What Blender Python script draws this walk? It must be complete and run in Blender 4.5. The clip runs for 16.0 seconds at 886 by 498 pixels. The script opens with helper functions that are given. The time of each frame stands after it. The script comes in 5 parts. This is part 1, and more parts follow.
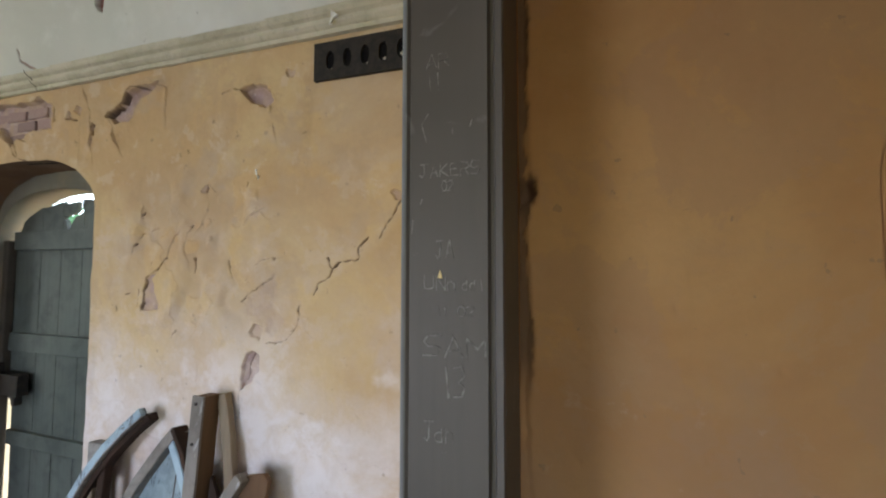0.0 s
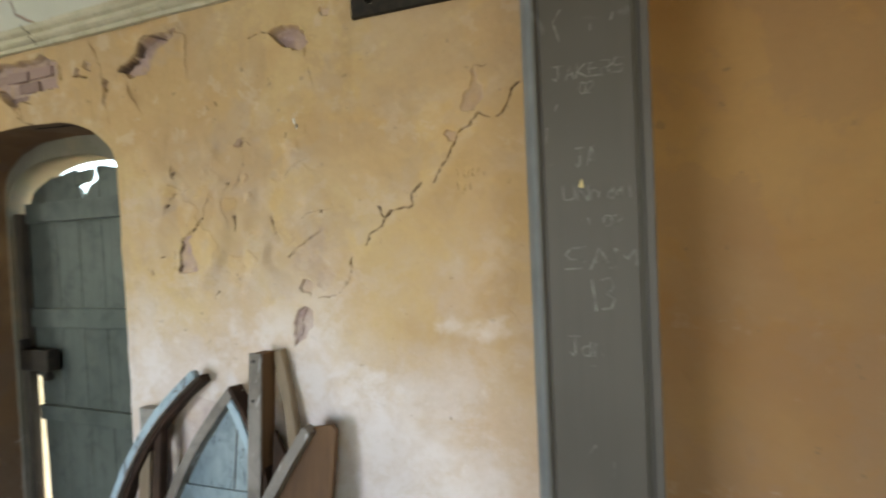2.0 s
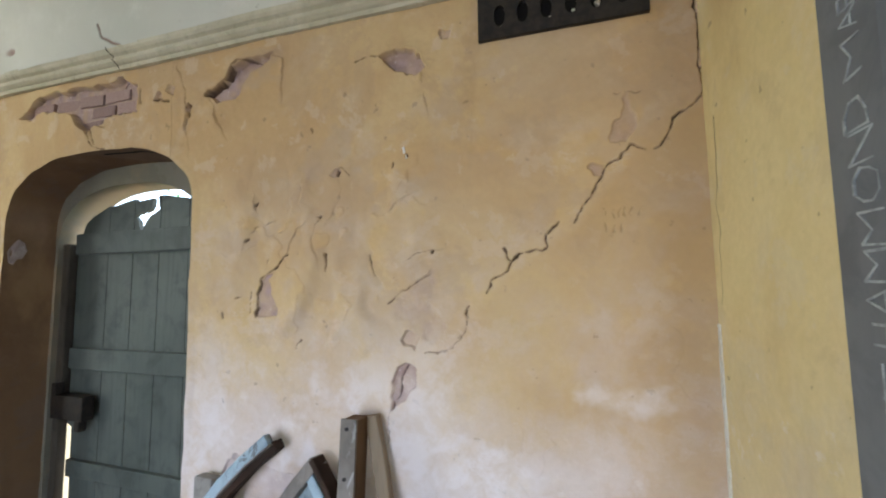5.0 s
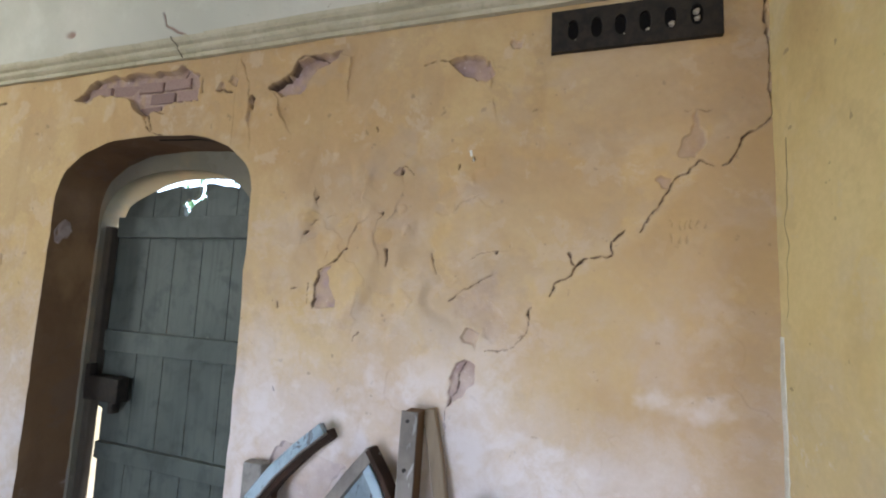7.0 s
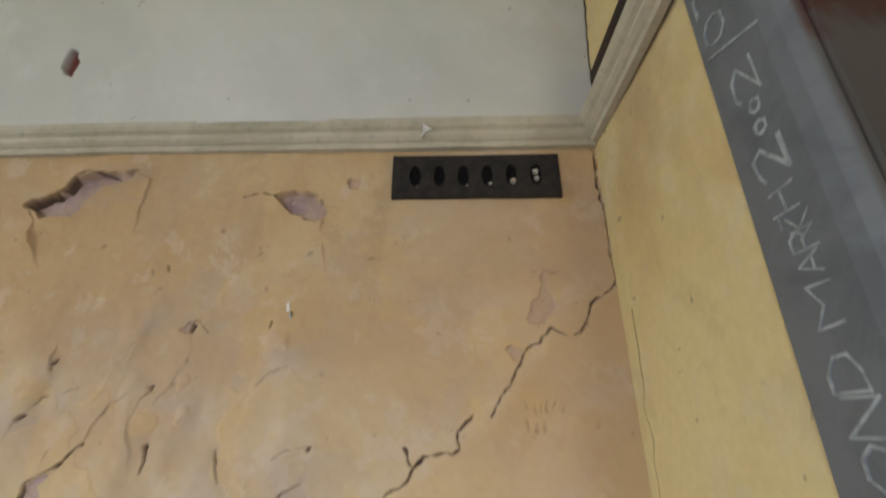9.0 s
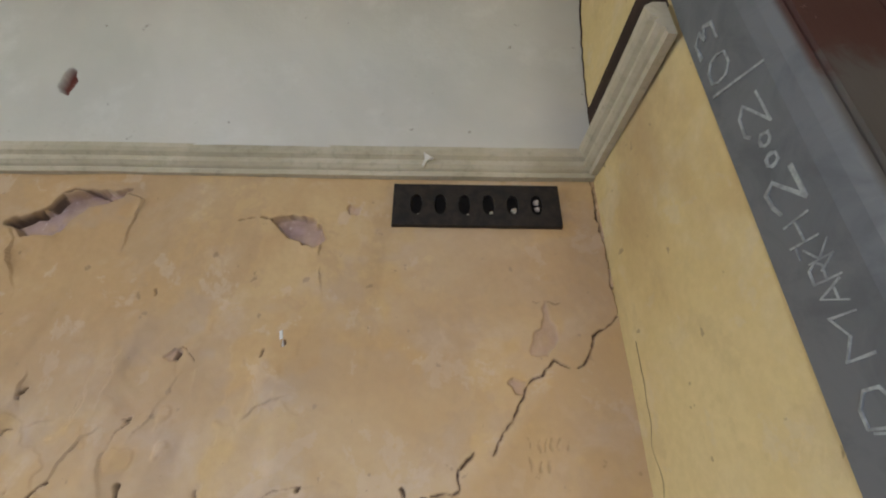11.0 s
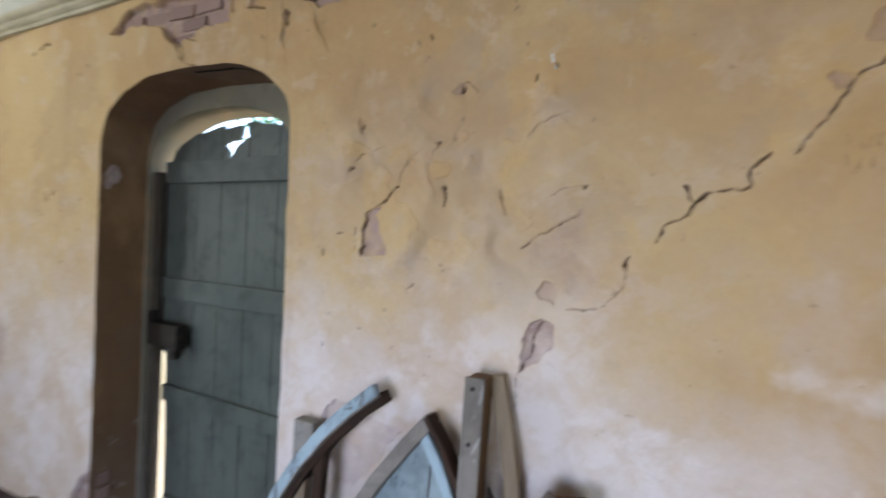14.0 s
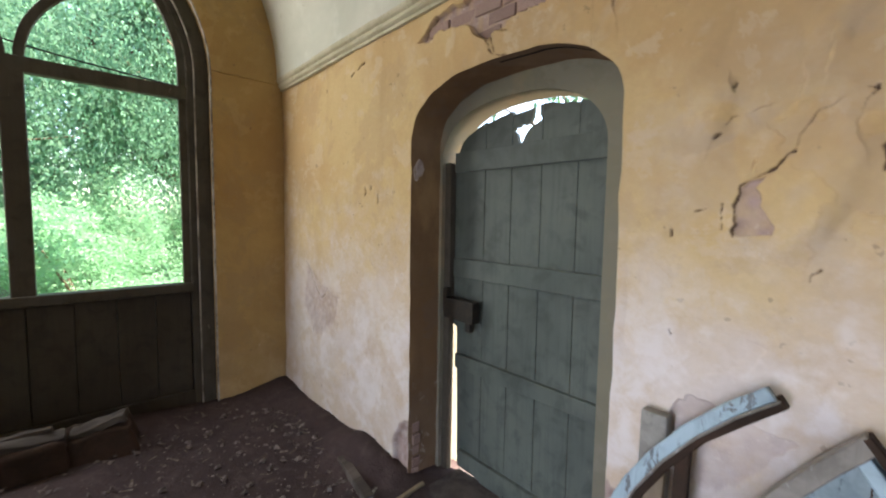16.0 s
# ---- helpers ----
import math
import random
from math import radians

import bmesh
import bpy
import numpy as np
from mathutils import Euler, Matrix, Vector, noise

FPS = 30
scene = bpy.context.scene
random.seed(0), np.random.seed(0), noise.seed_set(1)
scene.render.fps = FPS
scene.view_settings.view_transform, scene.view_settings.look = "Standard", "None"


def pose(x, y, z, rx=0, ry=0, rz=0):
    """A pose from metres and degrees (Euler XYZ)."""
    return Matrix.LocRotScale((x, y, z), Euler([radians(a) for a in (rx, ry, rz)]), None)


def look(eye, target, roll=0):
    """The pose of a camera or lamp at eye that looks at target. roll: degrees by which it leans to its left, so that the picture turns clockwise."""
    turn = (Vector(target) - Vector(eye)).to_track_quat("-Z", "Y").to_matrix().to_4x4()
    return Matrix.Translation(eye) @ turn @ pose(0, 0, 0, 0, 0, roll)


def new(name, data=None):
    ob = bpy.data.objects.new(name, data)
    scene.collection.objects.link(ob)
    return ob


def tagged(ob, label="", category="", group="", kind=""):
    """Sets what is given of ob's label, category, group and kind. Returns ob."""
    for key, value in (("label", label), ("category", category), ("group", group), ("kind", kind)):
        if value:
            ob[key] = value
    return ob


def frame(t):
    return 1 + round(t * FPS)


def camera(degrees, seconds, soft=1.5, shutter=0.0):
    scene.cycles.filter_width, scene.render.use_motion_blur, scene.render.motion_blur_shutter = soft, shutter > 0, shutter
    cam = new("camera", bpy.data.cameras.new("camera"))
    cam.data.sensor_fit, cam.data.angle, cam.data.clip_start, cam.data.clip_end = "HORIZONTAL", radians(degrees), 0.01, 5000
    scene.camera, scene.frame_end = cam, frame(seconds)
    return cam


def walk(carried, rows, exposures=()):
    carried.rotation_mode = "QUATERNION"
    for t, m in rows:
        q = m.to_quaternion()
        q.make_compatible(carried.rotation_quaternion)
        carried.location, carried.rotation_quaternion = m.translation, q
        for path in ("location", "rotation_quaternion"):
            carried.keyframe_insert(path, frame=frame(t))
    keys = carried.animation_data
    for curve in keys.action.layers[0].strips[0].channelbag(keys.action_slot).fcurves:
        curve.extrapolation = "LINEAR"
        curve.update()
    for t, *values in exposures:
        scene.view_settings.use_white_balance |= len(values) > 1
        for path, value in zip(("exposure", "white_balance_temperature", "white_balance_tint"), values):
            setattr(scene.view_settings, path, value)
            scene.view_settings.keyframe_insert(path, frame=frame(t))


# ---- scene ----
cam = camera(94.0, 16.0, 2.0, 0.4)
PATH = [
    (0, (0.24, -0.058, 1.675), (-0.352, 1.849, 1.786), 0.1),
    (0.5, (0.155, -0.068, 1.646), (-0.261, 1.888, 1.63), -0.8),
    (1, (0.095, -0.082, 1.604), (-0.122, 1.895, 1.398), -1.0),
    (1.5, (0.067, -0.119, 1.594), (-0.226, 1.857, 1.496), -2.3),
    (2, (-0.007, -0.089, 1.589), (-0.556, 1.834, 1.552), -2.6),
    (2.5, (-0.078, -0.039, 1.599), (-0.914, 1.778, 1.608), -3.3),
    (2.7, (-0.129, -0.034, 1.594), (-0.948, 1.791, 1.601), -2.9),
    (3, (-0.21, -0.018, 1.591), (-0.853, 1.876, 1.631), -3.0),
    (3.5, (-0.368, -0.025, 1.588), (-0.75, 1.938, 1.598), -1.0),
    (4, (-0.403, 0.004, 1.593), (-1.022, 1.904, 1.677), -1.6),
    (4.2, (-0.414, 0.018, 1.587), (-1.059, 1.906, 1.726), -0.5),
    (4.5, (-0.383, 0.028, 1.595), (-1.068, 1.9, 1.755), -0.8),
    (5, (-0.452, 0.011, 1.615), (-1.03, 1.918, 1.788), -0.7),
    (5.2, (-0.482, -0.009, 1.597), (-1.085, 1.888, 1.796), -1.3),
    (7.3, (-0.669, -0.091, 1.582), (-1.184, 1.831, 1.783), 3.9),
    (7.4, (-0.67, -0.084, 1.578), (-1.171, 1.842, 1.778), 4.3),
    (7.5, (-0.675, -0.084, 1.578), (-1.162, 1.846, 1.776), 4.0),
    (8, (-0.649, -0.024, 1.602), (-0.923, 1.94, 1.868), 4.3),
    (8.5, (-0.581, 0.135, 1.713), (-0.729, 2.078, 2.162), 1.6),
    (8.7, (-0.544, 0.175, 1.756), (-0.662, 2.089, 2.323), 1.5),
    (9, (-0.517, 0.198, 1.796), (-0.576, 2.047, 2.555), 0.2),
    (9.2, (-0.51, 0.198, 1.827), (-0.571, 2.017, 2.655), -0.0),
    (11.5, (-0.571, 0.224, 1.783), (-0.546, 2.006, 2.691), 0.6),
    (12, (-0.569, 0.223, 1.778), (-0.569, 2.013, 2.671), 0.7),
    (12.5, (-0.595, 0.218, 1.708), (-0.639, 2.079, 2.44), 0.8),
    (13, (-0.648, 0.219, 1.637), (-0.832, 2.171, 2.032), 1.0),
    (13.5, (-0.724, 0.197, 1.57), (-1.154, 2.149, 1.617), 1.7),
    (14, (-0.784, 0.144, 1.562), (-1.574, 1.981, 1.527), 2.7),
    (14.5, (-0.762, 0.099, 1.526), (-2.139, 1.533, 1.304), 0.9),
    (14.8, (-0.782, 0.051, 1.548), (-2.347, 1.279, 1.343), -0.7),
    (15, (-0.816, 0.057, 1.539), (-2.446, 1.191, 1.299), -1.7),
    (15.4, (-0.964, -0.003, 1.52), (-2.589, 1.137, 1.271), -0.5),
    (15.5, (-1.026, -0.02, 1.523), (-2.613, 1.172, 1.277), -1.0),
    (16, (-1.264, -0.116, 1.544), (-2.735, 1.23, 1.39), 0.9),
]
EXPOSURES = [(0, 2.97, 6750, 10), (1, 3.13, 6900, 8), (2.2, 3.15, 7500, 3), (3.5, 3.13, 7350, 5), (4.5, 3.10, 6650, 8), (7.5, 3.05, 6550, 12), (9, 3.03, 6700, 12), (11.5, 3.05, 6600, 15), (13.5, 3.0, 6500, 12), (14.5, 2.97, 6450, 12), (16, 3.07, 7050, 12)]
walk(cam, [(t, look(eye, target, roll)) for t, eye, target, roll in PATH], EXPOSURES)

# ---- world and light ----
SUN_EL, SUN_AZ = 58.0, 40.0          # degrees; the azimuth is counted from +x towards +y
world = bpy.data.worlds.new("sky")
scene.world = world
world.use_nodes = True
wn = world.node_tree
wn.nodes.clear()
sky = wn.nodes.new("ShaderNodeTexSky")
sky.sky_type, sky.sun_disc = "NISHITA", False
sky.sun_elevation, sky.sun_rotation = radians(SUN_EL), radians(90 - SUN_AZ)
back = wn.nodes.new("ShaderNodeBackground")
back.inputs["Strength"].default_value = 0.15
wout = wn.nodes.new("ShaderNodeOutputWorld")
wn.links.new(sky.outputs[0], back.inputs["Color"])
wn.links.new(back.outputs[0], wout.inputs["Surface"])

sun_data = bpy.data.lights.new("sun", "SUN")
sun_data.energy, sun_data.angle, sun_data.color = 5.0, radians(0.6), (1.0, 0.95, 0.86)
sun_ob = new("sun", sun_data)
sun_way = Vector((math.cos(radians(SUN_EL)) * math.cos(radians(SUN_AZ)), math.cos(radians(SUN_EL)) * math.sin(radians(SUN_AZ)), math.sin(radians(SUN_EL))))
sun_ob.matrix_world = look(sun_way * 40, (0, 0, 0))


def sky_lamp(name, eye, target, width, height, watts, colour, spread=180):
    """An area lamp: daylight through an opening, and the porch's added fill."""
    data = bpy.data.lights.new(name, "AREA")
    data.shape, data.size, data.size_y, data.energy, data.color = "RECTANGLE", width, height, watts, colour
    data.spread = radians(spread)
    ob = new(name, data)
    ob.matrix_world = look(eye, target)
    return ob


SKYLIGHT = (0.93, 0.97, 1.0)
sky_lamp("window_daylight_low", (-5.08, -1.16, 1.75), (-1.0, 0.4, 1.2), 0.4, 1.3, 5.2, SKYLIGHT)
sky_lamp("window_daylight_high", (-5.08, -0.3, 3.36), (-1.0, 0.3, 1.4), 1.0, 0.36, 4.8, SKYLIGHT)
sky_lamp("south_daylight", (-1.6, -2.08, 0.95), (-0.95, 1.3, 0.30), 1.0, 1.3, 4.9, (0.66, 0.74, 1.0), 135)
# Unseen fill lamp, added to brighten the porch wall and post.
sky_lamp("porch_fill", (0.50, -1.88, 1.75), (0.10, 0.9, 2.1), 0.5, 1.2, 0.72, (1.0, 0.90, 0.78), 120)

# ---- plan ----
NY, WX, EX = 1.314, -4.91, -0.064     # room faces of the north, west and east walls
SY, MID = -1.974, -0.33               # south wall, centre line of the vault
OY = 0.92                             # north wall of the porch


# ---- materials ----
class Nodes:
    def __init__(self, name):
        self.mat = bpy.data.materials.new(name)
        self.mat.use_nodes = True
        self.tree = self.mat.node_tree
        self.tree.nodes.clear()
        self.out = self.add("ShaderNodeOutputMaterial")
        self.bsdf = self.add("ShaderNodeBsdfPrincipled")
        self.tree.links.new(self.bsdf.outputs[0], self.out.inputs["Surface"])
        self.place = self.add("ShaderNodeTexCoord").outputs["Object"]

    def add(self, kind):
        return self.tree.nodes.new(kind)

    def link(self, a, b):
        self.tree.links.new(a, b)

    def put(self, socket, value):
        if hasattr(value, "is_linked"):
            self.link(value, socket)
        else:
            socket.default_value = value

    def noise(self, scale, detail=4.0, rough=0.55, stretch=(1, 1, 1), warp=0.0, shift=0.0):
        m = self.add("ShaderNodeMapping")
        self.link(self.place, m.inputs["Vector"])
        m.inputs["Scale"].default_value = stretch
        m.inputs["Location"].default_value = (shift, shift * 0.7, shift * 1.3)
        n = self.add("ShaderNodeTexNoise")
        self.link(m.outputs[0], n.inputs["Vector"])
        n.inputs["Scale"].default_value, n.inputs["Detail"].default_value = scale, detail
        n.inputs["Roughness"].default_value, n.inputs["Distortion"].default_value = rough, warp
        return n.outputs["Fac"]

    def ramp(self, fac, low, high, a=0.0, b=1.0):
        r = self.add("ShaderNodeMapRange")
        r.interpolation_type = "SMOOTHSTEP"
        self.put(r.inputs["Value"], fac)
        for key, v in (("From Min", low), ("From Max", high), ("To Min", a), ("To Max", b)):
            r.inputs[key].default_value = v
        return r.outputs[0]

    def math(self, op, a, b=0.0):
        m = self.add("ShaderNodeMath")
        m.operation = op
        self.put(m.inputs[0], a)
        self.put(m.inputs[1], b)
        return m.outputs[0]

    def mix(self, fac, a, b, mode="MIX"):
        m = self.add("ShaderNodeMix")
        m.data_type, m.blend_type = "RGBA", mode
        self.put(m.inputs[0], fac)
        for socket, v in ((m.inputs[6], a), (m.inputs[7], b)):
            self.put(socket, v if hasattr(v, "is_linked") else (*v, 1.0))
        return m.outputs[2]

    def attr(self, name):
        a = self.add("ShaderNodeAttribute")
        a.attribute_name = name
        return a.outputs["Fac"]

    def axis(self, which):
        s = self.add("ShaderNodeSeparateXYZ")
        self.link(self.place, s.inputs[0])
        return s.outputs[which]

    def random(self):
        return self.add("ShaderNodeObjectInfo").outputs["Random"]

    def island(self):
        return self.add("ShaderNodeNewGeometry").outputs["Random Per Island"]

    def bump(self, height, strength=0.4, distance=0.01):
        b = self.add("ShaderNodeBump")
        b.inputs["Strength"].default_value, b.inputs["Distance"].default_value = strength, distance
        self.put(b.inputs["Height"], height)
        self.link(b.outputs[0], self.bsdf.inputs["Normal"])

    def done(self, colour, rough=0.8, metal=0.0):
        self.put(self.bsdf.inputs["Base Color"], colour if hasattr(colour, "is_linked") else (*colour, 1.0))
        self.put(self.bsdf.inputs["Roughness"], rough)
        self.bsdf.inputs["Metallic"].default_value = metal
        self.bsdf.inputs["Specular IOR Level"].default_value = 0.25
        return self.mat


def limewash(name, paint, deep, worn, wear_top, bare=False, wear_amount=0.72, scuff=0.8):
    """Old coloured limewash on plaster, worn pale towards the foot of the wall, with blotches, streaks and grime."""
    n = Nodes(name)
    big, mid, fine = n.noise(1.3, 5, 0.6, warp=0.6), n.noise(6, 6, 0.62, warp=0.4, shift=3), n.noise(48, 5, 0.65)
    colour = n.mix(n.ramp(big, 0.34, 0.66), paint, deep)
    colour = n.mix(n.ramp(mid, 0.52, 0.72, 0, 0.45), colour, tuple(0.55 * a + 0.45 * b for a, b in zip(paint, worn)))
    tan = tuple(0.80 * d + 0.05 for d in deep)
    flat = n.ramp(n.noise(2.6, 9, 0.66, warp=0.25, shift=21), 0.52, 0.555, 0, 0.42)
    colour = n.mix(flat, colour, tan)
    thin = n.ramp(n.noise(4.2, 9, 0.68, warp=0.3, shift=27), 0.565, 0.59, 0, 0.38)
    colour = n.mix(thin, colour, tuple(0.5 * p + 0.5 * w for p, w in zip(paint, worn)))
    rusty = n.ramp(n.noise(1.9, 6, 0.6, stretch=(1, 1, 0.6), shift=33), 0.56, 0.72, 0, 0.5)
    colour = n.mix(rusty, colour, (0.40, 0.255, 0.125))
    streak = n.noise(7, 5, 0.6, stretch=(1, 1, 0.16), shift=9)
    colour = n.mix(n.ramp(streak, 0.56, 0.78, 0, 0.32), colour, tuple(0.72 * c for c in deep))
    level = n.math("ADD", n.math("MULTIPLY", n.axis(2), -1.0), n.math("MULTIPLY", n.math("ADD", big, mid), 1.1))
    foot = n.ramp(level, 0.75 - wear_top, 1.75 - wear_top)
    blot = n.ramp(n.noise(3.4, 7, 0.68, warp=0.3, shift=5), 0.42, 0.62)
    colour = n.mix(n.math("MULTIPLY", foot, n.math("ADD", n.math("MULTIPLY", blot, wear_amount * 0.75), 0.42)), colour, worn)
    pale = n.ramp(n.noise(11, 6, 0.7, warp=0.25, shift=11), 0.59, 0.68)
    colour = n.mix(n.math("MULTIPLY", pale, n.math("MULTIPLY", foot, scuff)), colour, (0.74, 0.70, 0.68))
    specks = n.ramp(n.noise(26, 3, 0.5, shift=2), 0.70, 0.74, 0, 0.5)
    colour = n.mix(specks, colour, (0.20, 0.14, 0.09))
    colour = n.mix(n.ramp(fine, 0.3, 0.75, 0.12, 0), colour, (0.25, 0.17, 0.09))
    height = n.math("ADD", n.math("MULTIPLY", fine, 0.35), n.math("MULTIPLY", mid, 1.4))
    if bare:
        gone, dirt_shade = n.attr("bare"), n.attr("dirt_shade")
        render = n.mix(n.ramp(n.noise(22, 6, 0.7, shift=4), 0.35, 0.68), (0.40, 0.29, 0.265), (0.29, 0.205, 0.19))
        render = n.mix(n.ramp(n.noise(60, 3, 0.6, shift=6), 0.6, 0.7), render, (0.50, 0.41, 0.37))
        streaks = n.ramp(n.noise(9, 7, 0.7, warp=0.4, shift=14), 0.38, 0.6, 0.45, 1.0)
        colour = n.mix(n.math("MULTIPLY", n.attr("ochre"), 0.75), colour, n.mix(n.ramp(mid, 0.35, 0.65), (0.47, 0.31, 0.135), (0.40, 0.255, 0.115)))
        colour = n.mix(n.math("MULTIPLY", n.attr("fade"), n.ramp(mid, 0.3, 0.6, 0.5, 0.85)), colour, n.mix(n.ramp(big, 0.4, 0.6), (0.47, 0.375, 0.285), (0.42, 0.315, 0.215)))
        # Worn paint and the bluish pool of light share this lilac-white.
        colour = n.mix(n.math("MULTIPLY", n.attr("worn"), streaks), colour, (0.68, 0.62, 0.605))
        colour = n.mix(gone, colour, render)
        # Dark brown stands for dirt and for shade put into the colour.
        colour = n.mix(dirt_shade, colour, (0.085, 0.052, 0.036))
        height = n.math("ADD", height, n.math("MULTIPLY", gone, n.noise(70, 5, 0.7)))
    n.bump(height, 0.35, 0.006)
    return n.done(colour, 0.9)


YELLOW = limewash("yellow_limewash", (0.575, 0.418, 0.215), (0.49, 0.322, 0.155), (0.61, 0.525, 0.485), 1.55, bare=True, scuff=0.3)
# East wall's window light and west wall's backlit dimness are put into colour.
LITYEL = limewash("lit_yellow_limewash", (0.70, 0.565, 0.29), (0.64, 0.49, 0.225), (0.60, 0.53, 0.41), 1.4, wear_amount=0.3)
DIMYEL = limewash("dim_yellow_limewash", (0.46, 0.31, 0.13), (0.38, 0.235, 0.095), (0.55, 0.40, 0.22), 0.3)
# The orange wall's worn tone is darker: shade near its foot is coloured in.
ORANGE = limewash("orange_limewash", (0.42, 0.245, 0.105), (0.35, 0.18, 0.072), (0.31, 0.19, 0.115), 1.35, bare=True, wear_amount=0.5, scuff=0.12)
# Doorway reveal: limewash darkened, the jamb's shade put into its colour.
REVEALSHADE = limewash("shaded_reveal_limewash", (0.215, 0.125, 0.065), (0.155, 0.085, 0.045), (0.20, 0.13, 0.085), 0.5, scuff=0.3)


def plaster_white():
    n = Nodes("vault_plaster")
    big, mid, fine = n.noise(0.9, 5, 0.6, warp=0.5), n.noise(5, 6, 0.65), n.noise(40, 4, 0.6)
    colour = n.mix(n.ramp(big, 0.3, 0.7), (0.60, 0.58, 0.50), (0.48, 0.475, 0.405))
    colour = n.mix(n.ramp(mid, 0.5, 0.75, 0, 0.5), colour, (0.66, 0.65, 0.58))
    colour = n.mix(n.ramp(n.noise(18, 4, 0.6, shift=4), 0.68, 0.74, 0, 0.6), colour, (0.22, 0.19, 0.14))
    colour = n.mix(n.attr("bare"), colour, (0.19, 0.06, 0.045))
    n.bump(n.math("ADD", mid, n.math("MULTIPLY", fine, 0.4)), 0.3, 0.008)
    return n.done(colour, 0.92)


def wood_paint(name, paint, shade, under, chip=0.62, grain=(1, 1, 0.06), rough=0.6):
    """Old oil paint on timber: brush grain, scuffs, and chips down to what is under it."""
    n = Nodes(name)
    g, mid, big = n.noise(34, 6, 0.65, stretch=grain), n.noise(9, 5, 0.6, warp=0.5), n.noise(1.8, 4, 0.5)
    colour = n.mix(n.ramp(big, 0.35, 0.65), paint, shade)
    colour = n.mix(n.ramp(g, 0.45, 0.75, 0, 0.45), colour, tuple(0.62 * c for c in shade))
    colour = n.mix(n.ramp(n.noise(20, 7, 0.72, warp=0.8, stretch=(1, 1, 0.35), shift=4), chip, chip + 0.05, 0, 0.85), colour, under)
    colour = n.mix(n.ramp(mid, 0.3, 0.55, 0.5, 0), colour, tuple(0.5 * c for c in shade))
    n.bump(n.math("ADD", g, n.math("MULTIPLY", mid, 0.6)), 0.3, 0.004)
    return n.done(colour, rough)


def post_paint():
    n = Nodes("grey_post_paint")
    g, mid, big = n.noise(36, 6, 0.65, stretch=(1, 1, 0.05)), n.noise(10, 6, 0.62, warp=0.6), n.noise(1.7, 4, 0.5)
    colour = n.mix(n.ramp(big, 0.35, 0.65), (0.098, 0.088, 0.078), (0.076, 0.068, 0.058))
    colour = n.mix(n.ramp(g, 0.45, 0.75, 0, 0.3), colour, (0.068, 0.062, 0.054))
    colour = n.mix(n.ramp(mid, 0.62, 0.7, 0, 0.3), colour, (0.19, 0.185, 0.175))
    # The room-facing side is paler: window light put into the paint colour.
    inward_light = n.ramp(n.axis(0), -0.046, -0.036, 1, 0)
    colour = n.mix(inward_light, colour, n.mix(n.ramp(mid, 0.4, 0.7), (0.155, 0.165, 0.17), (0.115, 0.124, 0.13)))
    high = n.ramp(n.math("ADD", n.axis(2), n.math("MULTIPLY", mid, 0.35)), 2.42, 2.5)
    primer = n.mix(n.ramp(n.noise(9, 5, 0.6, shift=8), 0.62, 0.66), (0.07, 0.034, 0.028), (0.30, 0.21, 0.19))
    colour = n.mix(n.math("MULTIPLY", high, n.math("SUBTRACT", 1.0, inward_light)), colour, primer)
    chips = n.ramp(n.noise(30, 6, 0.7, shift=3), 0.715, 0.75, 0, 0.6)
    colour = n.mix(chips, colour, (0.32, 0.30, 0.27))
    n.bump(n.math("ADD", g, mid), 0.2, 0.003)
    return n.done(colour, 0.55)


def simple(name, a, b, scale=8, rough=0.8, metal=0.0, bump=0.3, depth=0.01, stretch=(1, 1, 1), per="none"):
    n = Nodes(name)
    mid, fine = n.noise(scale, 6, 0.62, stretch=stretch, warp=0.4), n.noise(scale * 7, 4, 0.6, stretch=stretch)
    colour = n.mix(n.ramp(mid, 0.35, 0.65), a, b)
    colour = n.mix(n.ramp(fine, 0.5, 0.75, 0, 0.35), colour, tuple(0.55 * c for c in b))
    if per != "none":
        r = n.island() if per == "island" else n.random()
        colour = n.mix(n.math("MULTIPLY", r, 0.55), colour, tuple(0.45 * x for x in b))
    n.bump(n.math("ADD", mid, n.math("MULTIPLY", fine, 0.5)), bump, depth)
    return n.done(colour, rough, metal)


VAULT = plaster_white()
CORNICE = simple("cornice_paint", (0.52, 0.47, 0.345), (0.42, 0.375, 0.26), 5, 0.85, bump=0.25)
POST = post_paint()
DOORPAINT = wood_paint("green_grey_door_paint", (0.108, 0.124, 0.112), (0.08, 0.094, 0.086), (0.17, 0.18, 0.16), 0.66)
FRAMEWOOD = wood_paint("brown_grey_frame_paint", (0.085, 0.073, 0.058), (0.062, 0.052, 0.04), (0.20, 0.18, 0.15), 0.66)
PANELWOOD = wood_paint("dark_brown_panel_paint", (0.06, 0.05, 0.038), (0.045, 0.036, 0.027), (0.10, 0.085, 0.06), 0.7)
BLUEWOOD = wood_paint("pale_blue_timber_paint", (0.34, 0.44, 0.50), (0.25, 0.34, 0.40), (0.10, 0.095, 0.09), 0.55)
PANELBLUE = wood_paint("blue_grey_panel_paint", (0.27, 0.335, 0.36), (0.15, 0.20, 0.225), (0.06, 0.075, 0.085), 0.57, grain=(1, 1, 0.3))
GREYWOOD = wood_paint("grey_weathered_paint", (0.25, 0.225, 0.20), (0.16, 0.14, 0.12), (0.40, 0.39, 0.38), 0.57)
BROWNWOOD = simple("raw_brown_wood", (0.135, 0.075, 0.038), (0.085, 0.046, 0.026), 6, 0.75, stretch=(1, 1, 0.1), depth=0.004)
